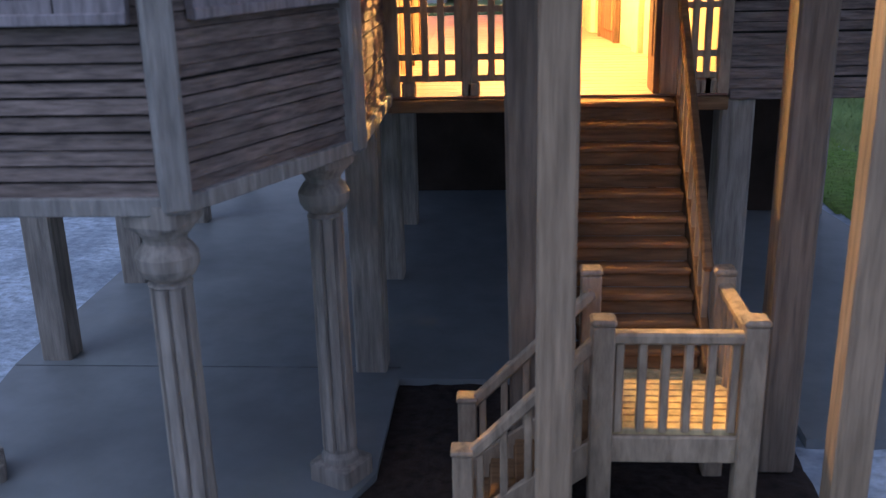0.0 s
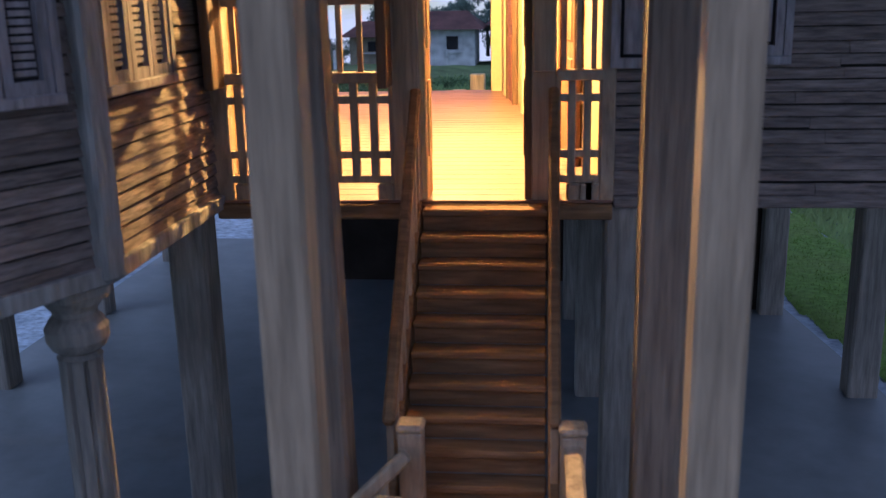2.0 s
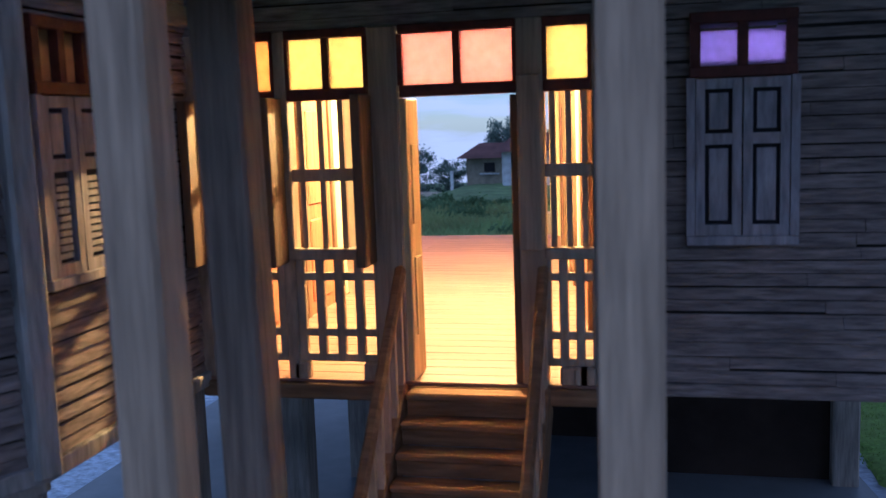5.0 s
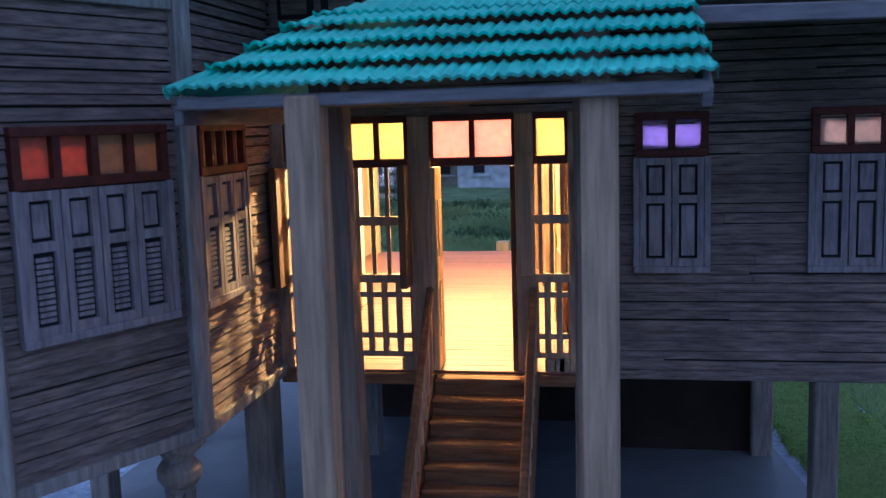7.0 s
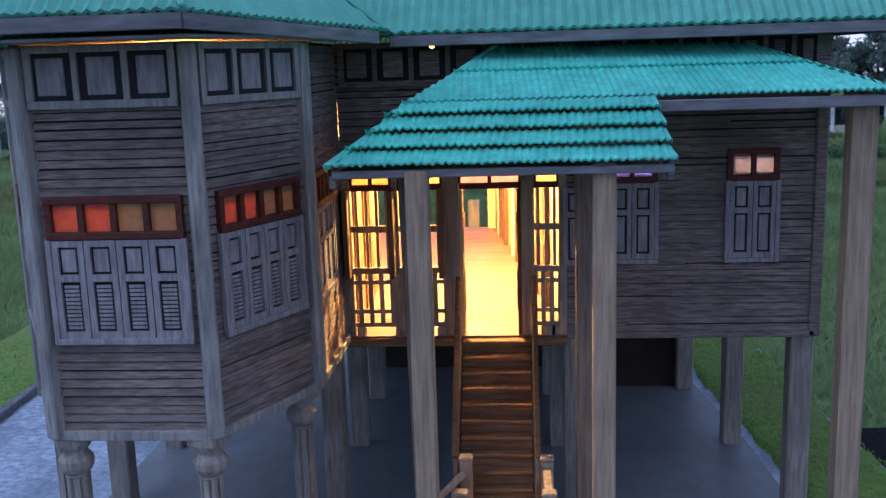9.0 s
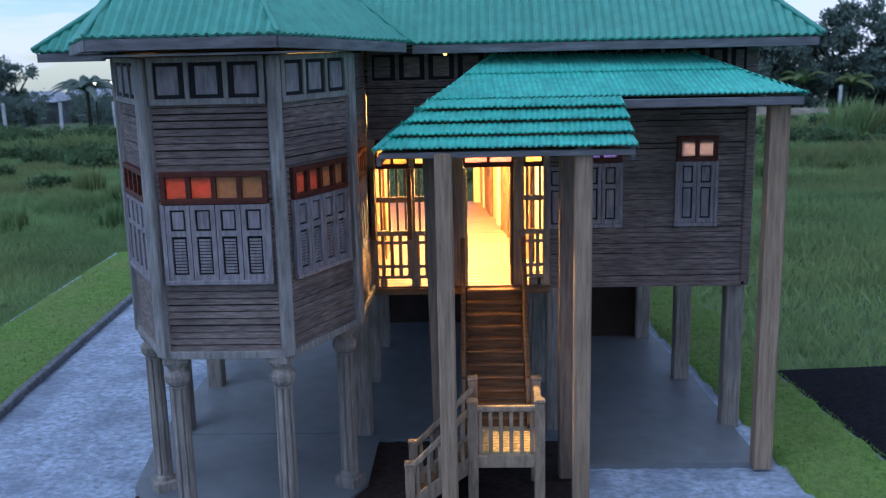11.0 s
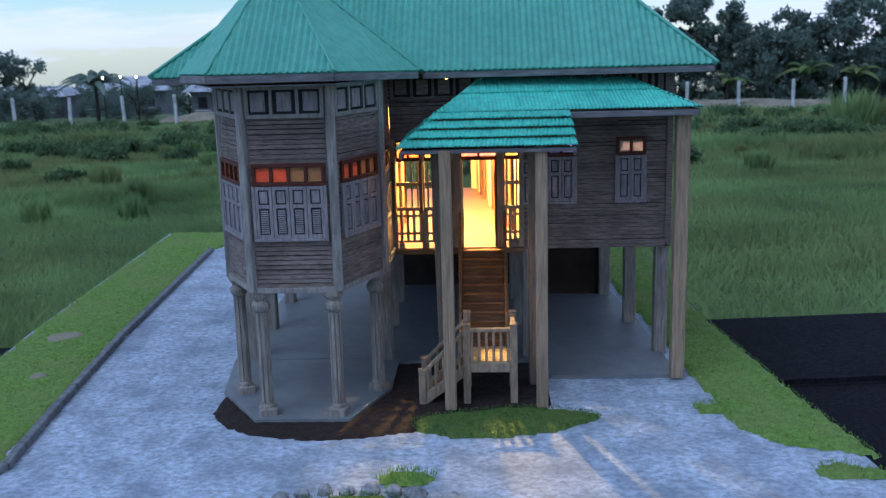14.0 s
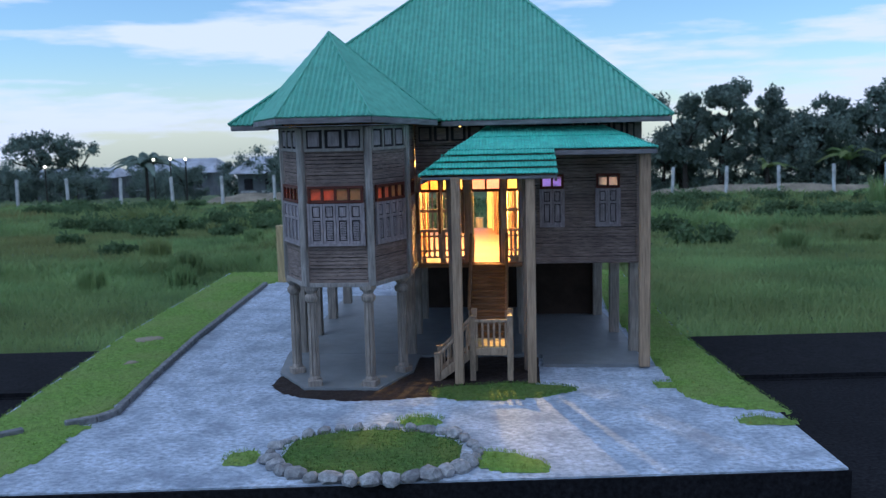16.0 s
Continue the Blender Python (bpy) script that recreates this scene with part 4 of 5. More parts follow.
part("fascia", beam_bm((14.5, 0.6, 29.5), (14.3, 7.0, 32.9), 0.35, 0.8, 0.05), FASCIA, porch)
part("fascia", beam_bm((14.4, 7.6, 32.85), (29.3, 9.0, 32.75), 0.35, 0.7, 0.05), FASCIA, porch)
part("fascia", beam_bm((29.3, 9.0, 32.75), (29.3, 18.2, 32.75), 0.35, 0.7, 0.05), FASCIA, porch)
part("fascia", beam_bm((-4.3, 0.6, 29.4), (-4.3, 18.2, 29.4), 0.35, 0.7, 0.05), FASCIA, porch)
part("rafter_board", box_bm((-4.0, 0.9, 29.65), (14.2, 6.8, 29.85)), STAIRWOOD, porch)


# ---------------------------------------------------------------- lamps that show
def lamp_fitting(at):
    t = thing("lamp", at, "tiny glowing yellow bulb under the eave", "lamp", "bulbs")
    bm = bmesh.new()
    bmesh.ops.create_uvsphere(bm, u_segments=10, v_segments=8, radius=0.2, matrix=Matrix.Translation(at))
    m = bpy.data.materials.get("glowing_bulb")
    if m is None:
        m = bpy.data.materials.new("glowing_bulb")
        m.use_nodes = True
        b = m.node_tree.nodes["Principled BSDF"]
        b.inputs["Emission Color"].default_value = (1, 0.5, 0.09, 1)
        b.inputs["Emission Strength"].default_value = 3
        b.inputs["Base Color"].default_value = (0.8, 0.6, 0.3, 1)
    part("glass", bm, m, t, smooth=True)
    part("socket", box_bm((at[0] - 0.15, at[1] - 0.15, at[2] + 0.18), (at[0] + 0.15, at[1] + 0.15, at[2] + 0.75)), DOORWOOD, t)


lamp_fitting((0.3, 15.2, 37.0))


# ---------------------------------------------------------------- staircase
def build_stairs():
    t = thing("staircase", (5, 8, 0), "orange-brown wooden staircase with a railed landing", "stairs")
    x0, x1 = 1.75, 6.9
    n = 11
    ya, yb, za, zb = 8.1, 18.2, 5.25, 15.1
    for i in range(n):
        y = ya + (yb - ya) * i / n
        z = za + (zb - za) * (i + 1) / n
        part("tread", box_bm((x0, y - 0.12, z - 0.3), (x1, y + (yb - ya) / n + 0.05, z), 0.08), STAIRWOOD, t)
        part("riser", box_bm((x0 + 0.05, y + 0.05, z - (zb - za) / n), (x1 - 0.05, y + 0.25, z - 0.3)), STAIRWOOD, t)
    for x in (x0 - 0.25, x1 + 0.25):
        part("stringer", beam_bm((x, ya - 0.2, za - 0.2), (x, yb + 0.1, zb - 0.35), 0.4, 1.9, 0.06), STAIRWOOD, t)
        part("handrail", beam_bm((x, ya + 0.5, 9.5), (x, yb + 0.1, 19.9), 0.42, 0.42, 0.1), STAIRWOOD, t)
        for i in range(9):
            k = (i + 0.5) / 9
            y = ya + 0.4 + (yb - ya - 0.4) * k
            part("baluster", box_bm((x - 0.14, y - 0.14, za + (zb - za) * k + 0.2), (x + 0.14, y + 0.14, 9.3 + 10.3 * k), 0.03), RAILWOOD, t)
    # landing
    px0, px1, py0, py1, pz = 2.3, 7.75, 3.0, 8.4, 5.2
    y = py0
    while y < py1 - 0.1:
        part("deck_board", box_bm((px0, y, pz - 0.3), (px1, y + 0.5, pz), 0.05), STAKE, t)
        y += 0.54
    part("apron", box_bm((px0 - 0.1, py0 - 0.2, pz - 1.35), (px1 + 0.1, py0 + 0.1, pz - 0.25), 0.06), RAILWOOD, t)
    part("apron", box_bm((px1 - 0.1, py0, pz - 1.35), (px1 + 0.15, py1, pz - 0.31), 0.06), RAILWOOD, t)
    for x in (px0, px1):
        for y in (py0, py1):
            h = 9.45
            part("newel", box_bm((x - 0.42, y - 0.42, 0.1), (x + 0.42, y + 0.42, h), 0.06), RAILWOOD, t)
            part("newel_cap", box_bm((x - 0.47, y - 0.47, h), (x + 0.47, y + 0.47, h + 0.28), 0.1), RAILWOOD, t)
    part("handrail", beam_bm((px0, py0, 8.95), (px1, py0, 8.95), 0.6, 0.45, 0.1), RAILWOOD, t)
    part("handrail", beam_bm((px1, py0, 8.95), (px1, py1, 8.95), 0.6, 0.45, 0.1), RAILWOOD, t)
    for i in range(6):
        x = px0 + (px1 - px0) * (i + 0.75) / 6.5
        part("baluster", box_bm((x - 0.16, py0 - 0.16, pz - 0.1), (x + 0.16, py0 + 0.16, 8.8), 0.05), RAILWOOD, t)
    for i in range(5):
        y = py0 + (py1 - py0) * (i + 0.75) / 5.5
        part("baluster", box_bm((px1 - 0.16, y - 0.16, pz - 0.1), (px1 + 0.16, y + 0.16, 8.8), 0.05), RAILWOOD, t)
    # short lower flight that leaves the landing sideways
    xb = -2.9
    for i in range(5):
        x = px0 - (px0 - xb) * i / 5
        z = pz - 0.95 * (i + 1)
        part("tread", box_bm((x - 1.1, py0 + 0.3, z - 0.3), (x + 0.05, py1 - 1.2, z), 0.06), STAIRWOOD, t)
        part("riser", box_bm((x - 0.12, py0 + 0.35, z), (x, py1 - 1.25, z + 0.66)), STAIRWOOD, t)
    for y in (py0, py1 - 1.0):
        part("stringer", beam_bm((px0, y, pz - 0.9), (xb, y, 0.4), 0.35, 1.2, 0.05), RAILWOOD, t)
        part("newel", box_bm((xb - 0.4, y - 0.4, 0.05), (xb + 0.4, y + 0.4, 4.1), 0.06), RAILWOOD, t)
        part("newel_cap", box_bm((xb - 0.46, y - 0.46, 4.1), (xb + 0.46, y + 0.46, 4.3), 0.06), RAILWOOD, t)
        part("handrail", beam_bm((xb, y, 3.7), (px0, y, 9.0), 0.5, 0.45, 0.08), RAILWOOD, t)
        for i in range(5):
            k = (i + 0.7) / 5.6
            x = xb + (px0 - xb) * k
            part("baluster", box_bm((x - 0.15, y - 0.15, 0.4 + 4.4 * k), (x + 0.15, y + 0.15, 3.6 + 5.3 * k), 0.04), RAILWOOD, t)


build_stairs()


# ---------------------------------------------------------------- stakes behind the house
def stake(x, y, h, w):
    t = thing("stake", (x, y, 0), "raw yellow timber stake standing behind the house", "stake", "stakes")
    part("shaft", box_bm((x - w, y - w, -0.2), (x + w, y + w, h), 0.12), STAKE, t)


stake(-48.8, 92, 13.8, 0.9)
stake(-46.6, 94, 13.2, 0.7)
stake(-1.0, 97, 14.4, 0.9)
stake(-3.4, 98, 12.4, 0.9)


# ---------------------------------------------------------------- field and distance (metres)
SLOPE = -0.064


def ground_z(x, y):
    """The field falls away from the house, almost evenly."""
    k = min(1, max(0, (y - 6) / 34)) - min(1, max(0, (y - 52) / 9))
    return -0.66 + SLOPE * y - 0.06 * k * k * (3 - 2 * k) + 0.05 * noise.noise((x * 0.15, y * 0.15, 4))


def build_field():
    verts, faces = [], []
    ys = [-40, -20, -8, -3, -1, 0, 1, 2, 4, 6, 8, 11, 14, 18, 22, 27, 32, 38, 45, 50, 53, 56, 59, 62, 70, 85, 110, 160, 260, 500, 1200]
    xs_ = [-900, -400, -200, -120, -80] + [i * 4 for i in range(-15, 16)] + [80, 120, 200, 400, 900]
    for y in ys:
        for x in xs_:
            verts.append((x, y, ground_z(x, y) if y < 200 else -0.66 + SLOPE * y))
    n = len(xs_)
    for j in range(len(ys) - 1):
        for i in range(n - 1):
            k = j * n + i
            faces.append((k, k + 1, k + n + 1, k + n))
    me = bpy.data.meshes.new("field_ground")
    me.from_pydata(verts, [], faces)
    me.materials.append(FIELD)
    for p in me.polygons:
        p.use_smooth = True
    tagged(new("field_ground", me), "wide green field that reaches the horizon", "field", "", "structure")


build_field()


def build_dyke():
    """A low grassy rise far behind the house, on which the far houses stand."""
    verts, faces = [], []
    nx, ny = 24, 26
    for j in range(ny + 1):
        for i in range(nx + 1):
            x = -13.5 + 18.5 * i / nx
            y = 30 + 40 * j / ny
            ax = min(1, 4.5 * min(i, nx - i) / nx)
            ay = min(1, 2.2 * min(j, ny - j) / ny)
            top = -3.1 + 0.15 * noise.noise((x * 0.5, y * 0.3, 2))
            k = (ax * ax * (3 - 2 * ax)) * (ay * ay * (3 - 2 * ay))
            verts.append((x, y, ground_z(x, y) - 0.1 + k * (top - ground_z(x, y))))
    for j in range(ny):
        for i in range(nx):
            k = j * (nx + 1) + i
            faces.append((k, k + 1, k + nx + 2, k + nx + 1))
    me = bpy.data.meshes.new("grassy_rise")
    me.from_pydata(verts, [], faces)
    me.materials.append(FIELD)
    for p in me.polygons:
        p.use_smooth = True
    tagged(new("grassy_rise", me), "low green rise of the field far behind the house", "field", "", "structure")


build_dyke()


def build_weeds():
    r = random.Random(40)
    verts, faces = [], []

    def blade(x, y, h, w, lean=0.35):
        z = ground_z(x, y) - 0.02
        a = r.uniform(0, 6.28)
        dx, dy = w * math.cos(a), w * math.sin(a)
        lx, ly = r.gauss(0, lean) * h, r.gauss(0, lean) * h
        k = len(verts)
        verts.extend([(x - dx, y - dy, z), (x + dx, y + dy, z), (x + lx * .5 + dx * .6, y + ly * .5 + dy * .6, z + h * 0.65), (x + lx, y + ly, z + h)])
        faces.append((k, k + 1, k + 2))
        faces.append((k, k + 2, k + 3))

    for lo, hi, count, h, w in ((0.6, 4, 50000, 0.17, 0.004), (4, 10, 90000, 0.18, 0.008), (10, 22, 90000, 0.22, 0.014), (22, 52, 70000, 0.2, 0.035)):
        for _ in range(count):
            y = r.uniform(lo, hi)
            half = 1.5 + y * 0.62
            x = r.uniform(-half, half)
            k = 0.5 + (1.3 if y < 8 else 2.6) * max(0, noise.noise((x * 0.22, y * 0.4, 1)))
            blade(x, y, h * k * r.uniform(0.5, 1.2), w)
    me = bpy.data.meshes.new("field_grass")
    me.from_pydata(verts, [], faces)
    me.materials.append(WEED)
    tagged(new("field_grass", me), "tall uneven green grass over the field", "grass", "", "stuff")


build_weeds()


def leaf_cloud(r, clumps, size, count):
    """Small leaf cards scattered through uneven clumps."""
    verts, faces = [], []
    for cx, cy, cz, rad in clumps:
        for _ in range(count):
            d = Vector((r.gauss(0, 1), r.gauss(0, 1), r.gauss(0, 0.8)))
            d = d.normalized() * rad * min(1.1, abs(r.gauss(0, 0.62)) + 0.15)
            p = Vector((cx, cy, cz)) + d
            a = Vector((r.gauss(0, 1), r.gauss(0, 1), r.gauss(0, 1))).normalized()
            b = a.cross(Vector((r.gauss(0, 1), r.gauss(0, 1), r.gauss(0, 1)))).normalized()
            s = size * r.uniform(0.6, 1.3)
            k = len(verts)
            verts.extend([tuple(p - a * s), tuple(p + b * s * 0.5), tuple(p + a * s), tuple(p - b * s * 0.5)])
            faces.append((k, k + 1, k + 2, k + 3))
    return verts, faces


def tree(x, y, h, spread, seed, label, base_clear=0.25, z=None):
    r = random.Random(seed)
    z = ground_z(x, y) - 0.05 if z is None else z
    t = new("tree")
    t.location = (x, y, z)
    tagged(t, label, "tree", "trees beyond the fence")
    bm = bmesh.new()
    tips = []

    def limb(a, b, r0, r1):
        d = (b - a)
        q = d.to_track_quat("Z", "Y").to_matrix().to_4x4()
        bmesh.ops.create_cone(bm, cap_ends=False, segments=6, radius1=r0, radius2=r1, depth=d.length, matrix=Matrix.Translation((a + b) / 2) @ q)

    fork = Vector((r.uniform(-.1, .1) * h, 0, h * 0.45))
    limb(Vector((0, 0, 0)), fork, 0.035 * h, 0.022 * h)
    for i in range(6):
        a = 6.28 * i / 6 + r.uniform(-.4, .4)
        tip = fork + Vector((math.cos(a) * spread * 0.7, math.sin(a) * spread * 0.7, h * r.uniform(0.1, 0.42)))
        limb(fork, tip, 0.016 * h, 0.006 * h)
        tips.append(tip)
    me = bpy.data.meshes.new("trunk")
    bm.to_mesh(me)
    bm.free()
    me.materials.append(TRUNK)
    o = new("trunk", me)
    o.parent = t
    clumps = [(p.x, p.y, p.z, spread * r.uniform(0.22, 0.36)) for p in tips]
    for _ in range(26):
        a = r.uniform(0, 6.28)
        q = spread * r.uniform(0.1, 0.95)
        clumps.append((q * math.cos(a), q * math.sin(a), h * r.uniform(base_clear, 0.98), spread * r.uniform(0.14, 0.34)))
    v, f = leaf_cloud(r, clumps, 0.02 * h + 0.025, 210)
    me = bpy.data.meshes.new("crown")
    me.from_pydata(v, [], f)
    me.materials.append(LEAF)
    o = new("crown", me)
    o.parent = t
    return t


def bush(x, y, rad, seed):
    r = random.Random(seed)
    v, f = leaf_cloud(r, [(r.uniform(-.7, .7) * rad, r.uniform(-.5, .5) * rad, r.uniform(0.05, 0.35) * rad, rad * r.uniform(0.3, 0.5)) for _ in range(9)], 0.035 + 0.04 * rad, 150)
    me = bpy.data.meshes.new("bush")
    me.from_pydata(v, [], f)
    me.materials.append(BUSH)
    o = new("bush", me)
    o.location = (x, y, ground_z(x, y))
    tagged(o, "low dark green bush growing in the field", "bush", "bushes in the field")


bush_rng = random.Random(77)
for i in range(170):
    y = bush_rng.choice((bush_rng.uniform(10, 47), bush_rng.gauss(21, 2.5), bush_rng.gauss(34, 3)))
    x = bush_rng.uniform(-1, 1) * (y * 0.55)
    bush(x, y, bush_rng.uniform(0.3, 0.62) * (0.6 + y / 60), 500 + i)


DARKTREE = "dark broad-leaved tree with an uneven crown"
tree_rng = random.Random(9)
# a dense belt to one side, looser trees to the other
for i in range(17):
    tree(9 + i * 2.3 + tree_rng.uniform(-1, 1), 62 + tree_rng.uniform(-4, 6), tree_rng.uniform(3.8, 6.0), tree_rng.uniform(1.6, 2.6), 300 + i, DARKTREE, base_clear=0.08)
for i in range(16):
    tree(8 + i * 2.4 + tree_rng.uniform(-.8, .8), 60.5 + tree_rng.uniform(-1.5, 3), tree_rng.uniform(2.2, 3.4), tree_rng.uniform(1.5, 2.1), 440 + i, "low dark shrubby tree beyond the fence", base_clear=0.05)
for i, (x, h) in enumerate(((10.1, 6.0), (12.2, 6.7), (15.2, 6.5), (18.4, 5.7), (21.9, 6.6), (25.0, 6.8))):
    tree(x, 60, h, 1.8, 340 + i, DARKTREE, base_clear=0.3)
for i, (x, y, h, s) in enumerate(((-40.6, 75, 5.7, 2.8), (-37.6, 76, 5.2, 2.2), (-33, 80, 3.2, 2.2), (-19.8, 66, 3.2, 1.8), (-16.5, 62, 3.4, 2.0),
                                  (-48, 80, 3.6, 2.6), (6, 70, 4.2, 2.2), (-12, 70, 2.8, 2.0))):
    tree(x, y, h, s, 360 + i, DARKTREE, base_clear=0.08)
for i, (x, y, h, s) in enumerate(((-8.0, 57, 3.6, 1.9), (-3.0, 57, 3.4, 1.9), (-5.6, 60, 3.1, 1.7), (0.9, 58, 3.2, 1.6), (-9.6, 58, 2.8, 1.4), (3.4, 59, 3.4, 1.6))):
    tree(x, y, h, s, 390 + i, DARKTREE, base_clear=0.1, z=-3.2)


for i in range(15):
    tree(-47 + i * 2.3 + tree_rng.uniform(-.6, .6), 66 + tree_rng.uniform(-3, 6), tree_rng.uniform(1.9, 2.7), tree_rng.uniform(1.3, 1.9), 420 + i, "low dark shrubby tree beyond the fence", base_clear=0.05)


def frond_plant(name, x, y, h, length, n, width, seed, label, leafmat=LEAF):
    r = random.Random(seed)
    z = ground_z(x, y) - 0.05
    t = new(name)
    t.location = (x, y, z)
    tagged(t, label, "palm" if name == "palm_tree" else "banana plant")
    bm = bmesh.new()
    bmesh.ops.create_cone(bm, cap_ends=True, segments=8, radius1=0.14, radius2=0.09, depth=h, matrix=Matrix.Translation((0, 0, h / 2)))
    me = bpy.data.meshes.new("trunk")
    bm.to_mesh(me)
    bm.free()
    me.materials.append(TRUNK)
    o = new("trunk", me)
    o.parent = t
    for i in range(n):
        a = 6.28 * i / n + r.uniform(-.2, .2)
        e = r.uniform(0.6, 1.45)
        verts, faces = [], []
        seg = 9
        for j in range(seg + 1):
            k = j / seg
            q = length * k
            px = math.cos(a) * q * math.cos(e) * (1 + 0.2 * k)
            py = math.sin(a) * q * math.cos(e) * (1 + 0.2 * k)
            pz = h + q * math.sin(e) - length * 0.75 * k * k
            w = width * math.sin(math.pi * min(1, 0.12 + 0.88 * k)) + 0.01
            sx, sy = -math.sin(a) * w, math.cos(a) * w
            verts += [(px - sx, py - sy, pz - w * 0.5), (px, py, pz), (px + sx, py + sy, pz - w * 0.5)]
        for j in range(seg):
            b = j * 3
            faces += [(b, b + 1, b + 4, b + 3), (b + 1, b + 2, b + 5, b + 4)]
        me = bpy.data.meshes.new("frond")
        me.from_pydata(verts, [], faces)
        me.materials.append(leafmat)
        o = new("frond", me)
        o.parent = t


frond_plant("palm_tree", -24.4, 59, 2.3, 3.1, 20, 0.3, 1, "dark palm with drooping fronds beyond the fence")
frond_plant("banana_plant", 19.3, 58, 1.9, 2.7, 9, 0.28, 2, "green banana plant with broad drooping leaves", WEED)
frond_plant("banana_plant", 22.4, 58.5, 1.7, 2.5, 9, 0.26, 3, "green banana plant with broad drooping leaves", WEED)
frond_plant("banana_plant", 14.6, 58, 1.5, 1.9, 6, 0.2, 4, "small green banana plant beyond the fence", WEED)


def fence_posts():
    bm = bmesh.new()
    bmesh.ops.create_cube(bm, size=1, matrix=Matrix.Translation((0, 0, 0.8)) @ Matrix.Diagonal((0.15, 0.15, 1.6, 1)))
    bmesh.ops.bevel(bm, geom=bm.edges[:], offset=0.02, segments=1, affect="EDGES")
    me = mesh_of("fence_post", bm, CEMENT, 1.0)
    spots = [-28.2 + 2.93 * k for k in range(-3, 9)] + [7.8 + 2.72 * k for k in range(-3, 7)]
    for i, x in enumerate(spots):
        o = new("fence_post", me)
        o.location = (x, 50 + random.Random(i).uniform(-.3, .3), ground_z(x, 50) - 0.05)
        o.rotation_euler = (random.Random(i + 50).uniform(-.04, .04), random.Random(i + 90).uniform(-.04, .04), 0)
        tagged(o, "whitewashed concrete fence post in the field", "fence post", "fence posts across the field")


fence_posts()


def far_house(x, y, w, d, h, roof_h, wallmat, roofmat, label, windows=2, z=None):
    z = ground_z(x, y) if z is None else z
    t = new("far_house")
    t.location = (x, y, z)
    tagged(t, label, "house", "far houses")

    def mk(name, bm, mat, parent):
        o = new(name, mesh_of(name, bm, mat, 1.0))
        o.parent = parent
        return o

    bm = bmesh.new()
    add_box(bm, (-w / 2, -d / 2, -0.2), (w / 2, d / 2, h))
    mk("wall", bm, wallmat, t)
    bm = bmesh.new()
    o = 0.5
    v = [bm.verts.new(p) for p in ((-w / 2 - o, -d / 2 - o, h), (w / 2 + o, -d / 2 - o, h), (w / 2 + o, d / 2 + o, h), (-w / 2 - o, d / 2 + o, h),
                                   (-w / 2 + o, 0, h + roof_h), (w / 2 - o, 0, h + roof_h))]
    for q in ((0, 1, 5, 4), (1, 2, 5), (2, 3, 4, 5), (3, 0, 4), (3, 2, 1, 0)):
        bm.faces.new([v[i] for i in q])
    mk("roof", bm, roofmat, t)
    for i in range(windows):
        cx = -w / 2 + w * (i + 0.5) / windows
        bm = bmesh.new()
        add_box(bm, (cx - 0.3, -d / 2 - 0.04, h * 0.4), (cx + 0.3, -d / 2 + 0.05, h * 0.8))
        win = mk("window", bm, GROOVE, t)
        bm = bmesh.new()
        add_box(bm, (cx - 0.55, -d / 2 - 0.1, h * 0.3), (cx + 0.55, -d / 2, h * 0.35))
        mk("sill", bm, CEMENT, win)


far_house(-18.4, 66, 3.0, 4, 1.9, 1.1, FARWALL, TINROOF, "small far house with a pale tin roof", 2)
far_house(-39.4, 82, 7, 5, 2.0, 0.8, FARWALL, TINROOF, "low far house with a pale tin roof", 3)
far_house(-48, 84, 8, 5, 1.9, 0.8, FARWALL, TINROOF, "low far house with a pale tin roof", 3)
far_house(-35.5, 95, 9, 6, 2.5, 1.3, FARWALL, TINROOF, "far house with a bluish tin roof behind trees", 3)
far_house(-5.6, 52, 4.6, 4, 1.7, 0.9, CEMENT, FARDARK, "far white house with a dark red roof on the rise", 2, -3.1)
far_house(-0.6, 53, 3.4, 4, 1.9, 0.7, CEMENT, FARDARK, "far white house with a dark red roof on the rise", 2, -3.1)
far_house(-9.0, 54, 2.6, 3, 1.3, 0.8, DRYEARTH, FARDARK, "far pinkish house with a dark roof on the rise", 1, -3.1)


def yard_lamp(x, y, z):
    """A lit lamp on a thin pole in a far yard."""
    t = new("yard_lamp")
    t.location = (x, y, ground_z(x, y))
    tagged(t, "small bright white lamp on a pole by the far houses", "lamp", "yard lamps")
    h = z - ground_z(x, y)
    bm = bmesh.new()
    add_box(bm, (-0.03, -0.03, -0.1), (0.03, 0.03, h - 0.1))
    pole = new("pole", mesh_of("pole", bm, TRUNK, 1.0))
    pole.parent = t
    m = bpy.data.materials.get("lit_lamp")
    if m is None:
        m = bpy.data.materials.new("lit_lamp")
        m.use_nodes = True
        b = m.node_tree.nodes["Principled BSDF"]
        b.inputs["Emission Color"].default_value = (1, 0.86, 0.6, 1)
        b.inputs["Emission Strength"].default_value = 6
    bm = bmesh.new()
    bmesh.ops.create_uvsphere(bm, u_segments=10, v_segments=8, radius=0.075, matrix=Matrix.Translation((0, 0, h)))
    head = new("lamp_head", mesh_of("lamp_head", bm, m, 1.0))
    head.parent = t


for lx, lz in ((-23.5, -1.69), (-22.4, -1.67), (-21.4, -1.7), (-30.7, -2.0)):
    yard_lamp(lx, 58, lz)


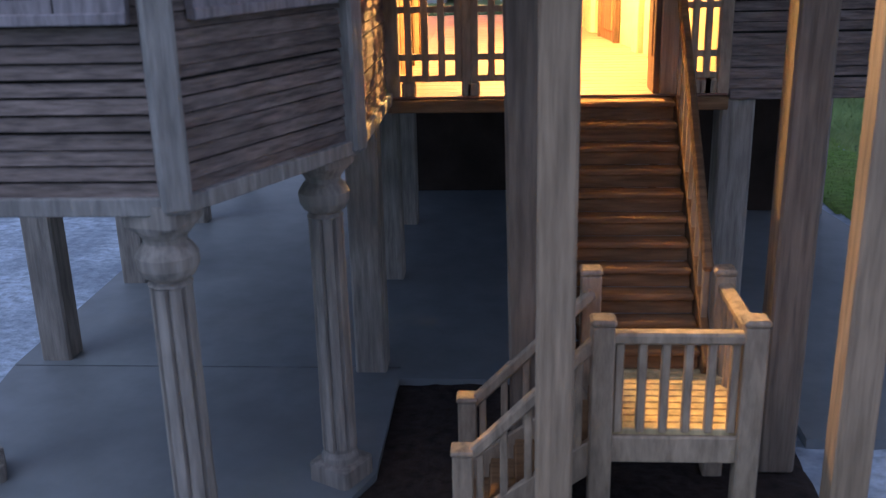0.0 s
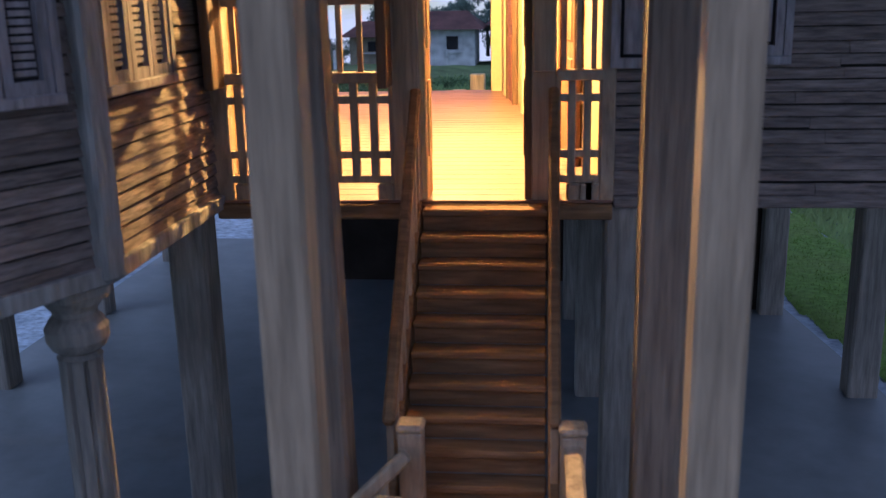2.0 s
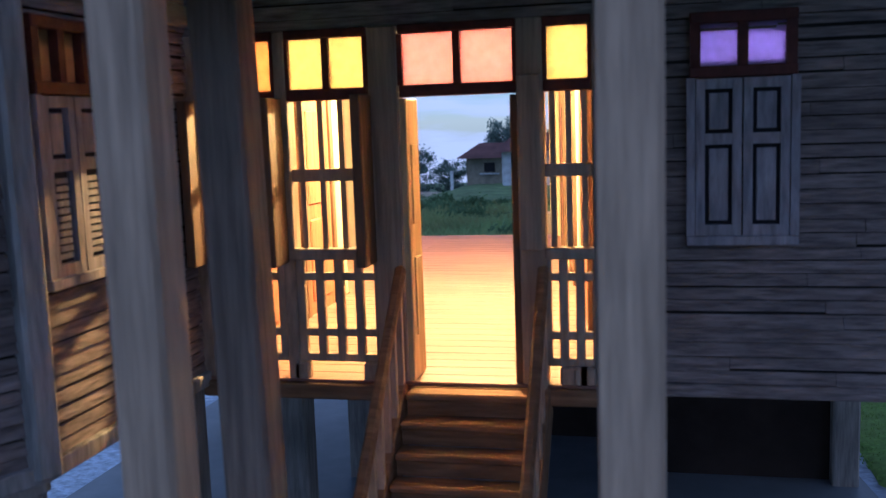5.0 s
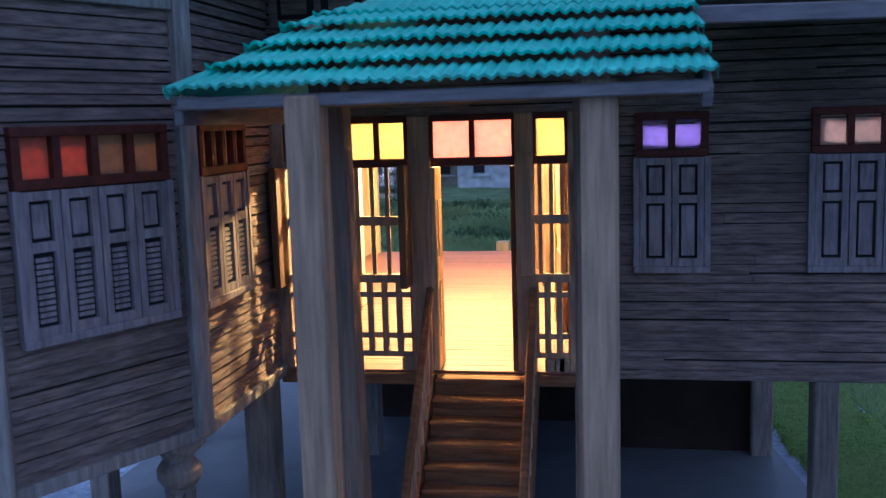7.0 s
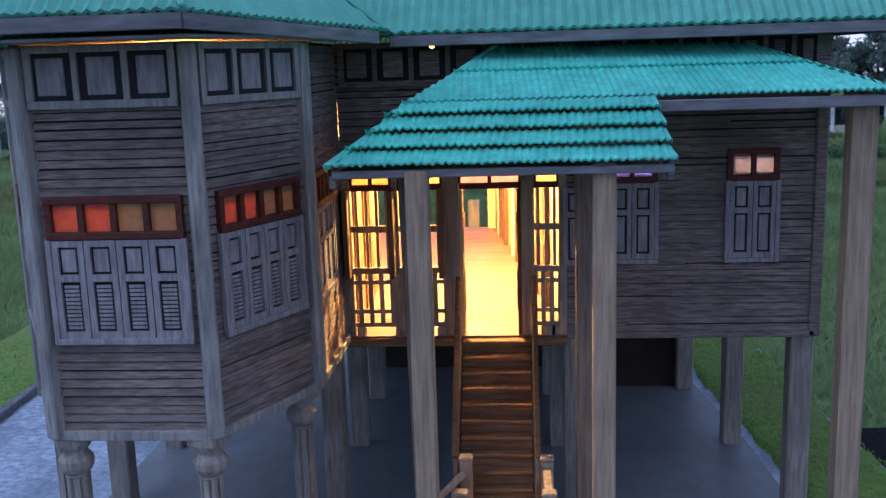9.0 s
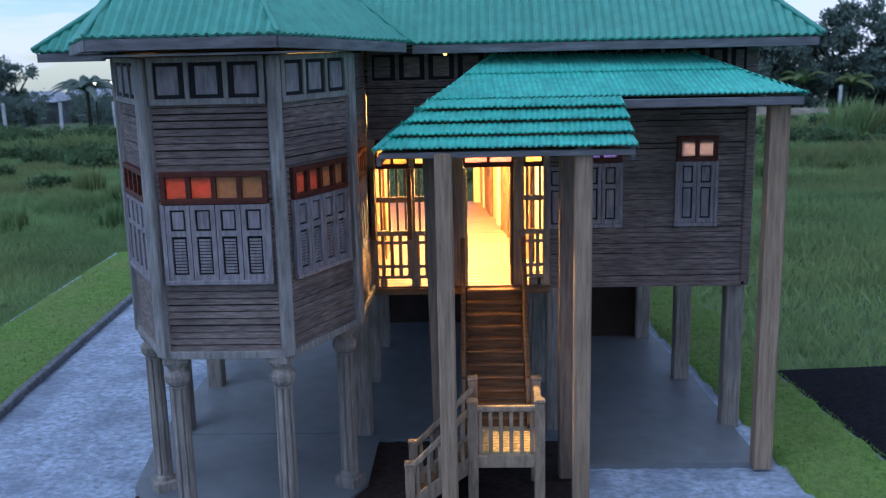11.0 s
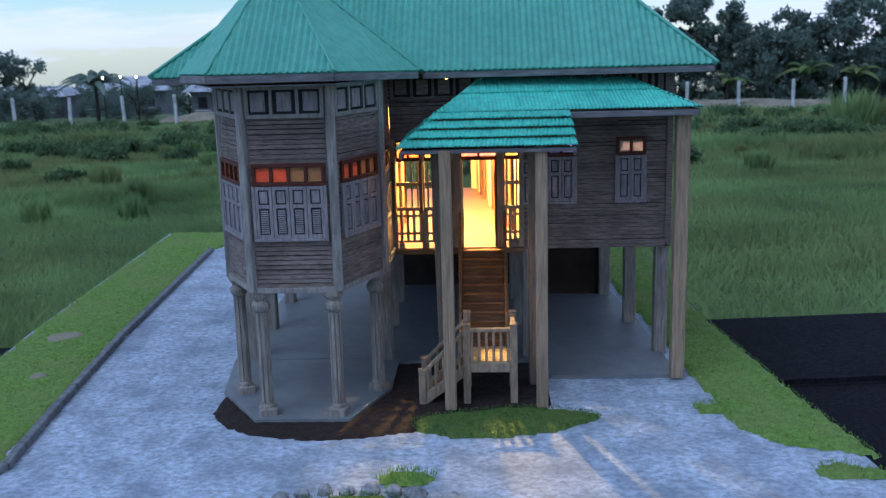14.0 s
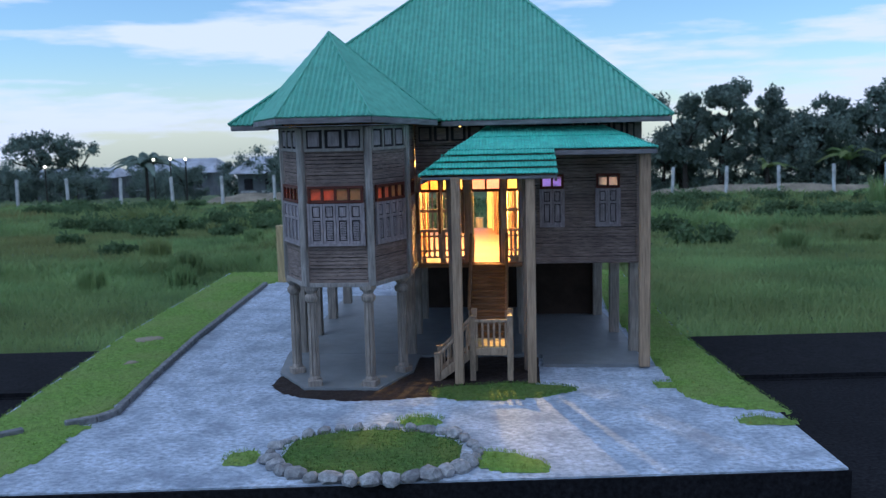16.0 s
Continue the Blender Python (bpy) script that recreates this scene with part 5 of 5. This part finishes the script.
def tall_weed(x, y, h, seed):
    """A tall clump of light green reeds."""
    r = random.Random(seed)
    verts, faces = [], []
    for _ in range(260):
        a = r.uniform(0, 6.28)
        q = h * 0.45 * math.sqrt(r.random())
        bx, by = q * math.cos(a), q * math.sin(a)
        hh = h * r.uniform(0.45, 1.0) * (1 - 0.4 * q / h)
        w = 0.012 + 0.012 * r.random()
        d = r.uniform(0, 6.28)
        lx, ly = r.gauss(0, 0.16) * hh, r.gauss(0, 0.16) * hh
        k = len(verts)
        verts += [(bx - w * math.cos(d), by - w * math.sin(d), -0.05), (bx + w * math.cos(d), by + w * math.sin(d), -0.05),
                  (bx + lx * 0.5 + w * math.cos(d), by + ly * 0.5 + w * math.sin(d), hh * 0.65), (bx + lx, by + ly, hh)]
        faces += [(k, k + 1, k + 2), (k, k + 2, k + 3)]
    me = bpy.data.meshes.new("tall_weed")
    me.from_pydata(verts, [], faces)
    me.materials.append(WEED)
    o = new("tall_weed", me)
    o.location = (x, y, ground_z(x, y))
    tagged(o, "tall light green clump of reedy grass in the field", "reeds", "reeds in the field")


weed_rng = random.Random(31)
for i, (x, y, h) in enumerate(((9.5, 24, 1.25), (10.1, 24.6, 1.1), (9.8, 25.4, 1.0), (10.5, 23.6, 1.0))):
    tall_weed(x, y, h, 700 + i)
for i in range(60):
    y = weed_rng.uniform(7, 40)
    tall_weed(weed_rng.uniform(-1, 1) * y * 0.55, y, weed_rng.uniform(0.18, 0.4), 720 + i)


def earth_strip(x0, x1, y, label):
    verts, faces = [], []
    n = 16
    r = random.Random(2)
    for i in range(n + 1):
        x = x0 + (x1 - x0) * i / n
        z = ground_z(x, y)
        hh = 0.45 * math.sin(math.pi * i / n) ** 0.5 * r.uniform(0.7, 1.1)
        verts += [(x, y - 1.2, z - 0.05), (x, y, z + hh + 0.1), (x, y + 1.4, z - 0.2)]
    for i in range(n):
        k = i * 3
        faces += [(k, k + 3, k + 4, k + 1), (k + 1, k + 4, k + 5, k + 2)]
    me = bpy.data.meshes.new("earth_bank")
    me.from_pydata(verts, [], faces)
    me.materials.append(DRYEARTH)
    tagged(new("earth_bank", me), label, "earth bank", "", "structure")


earth_strip(-19, -11, 55, "low bank of bare pinkish earth beyond the fence")
earth_strip(7, 22, 55, "low bank of bare pinkish earth beyond the fence")
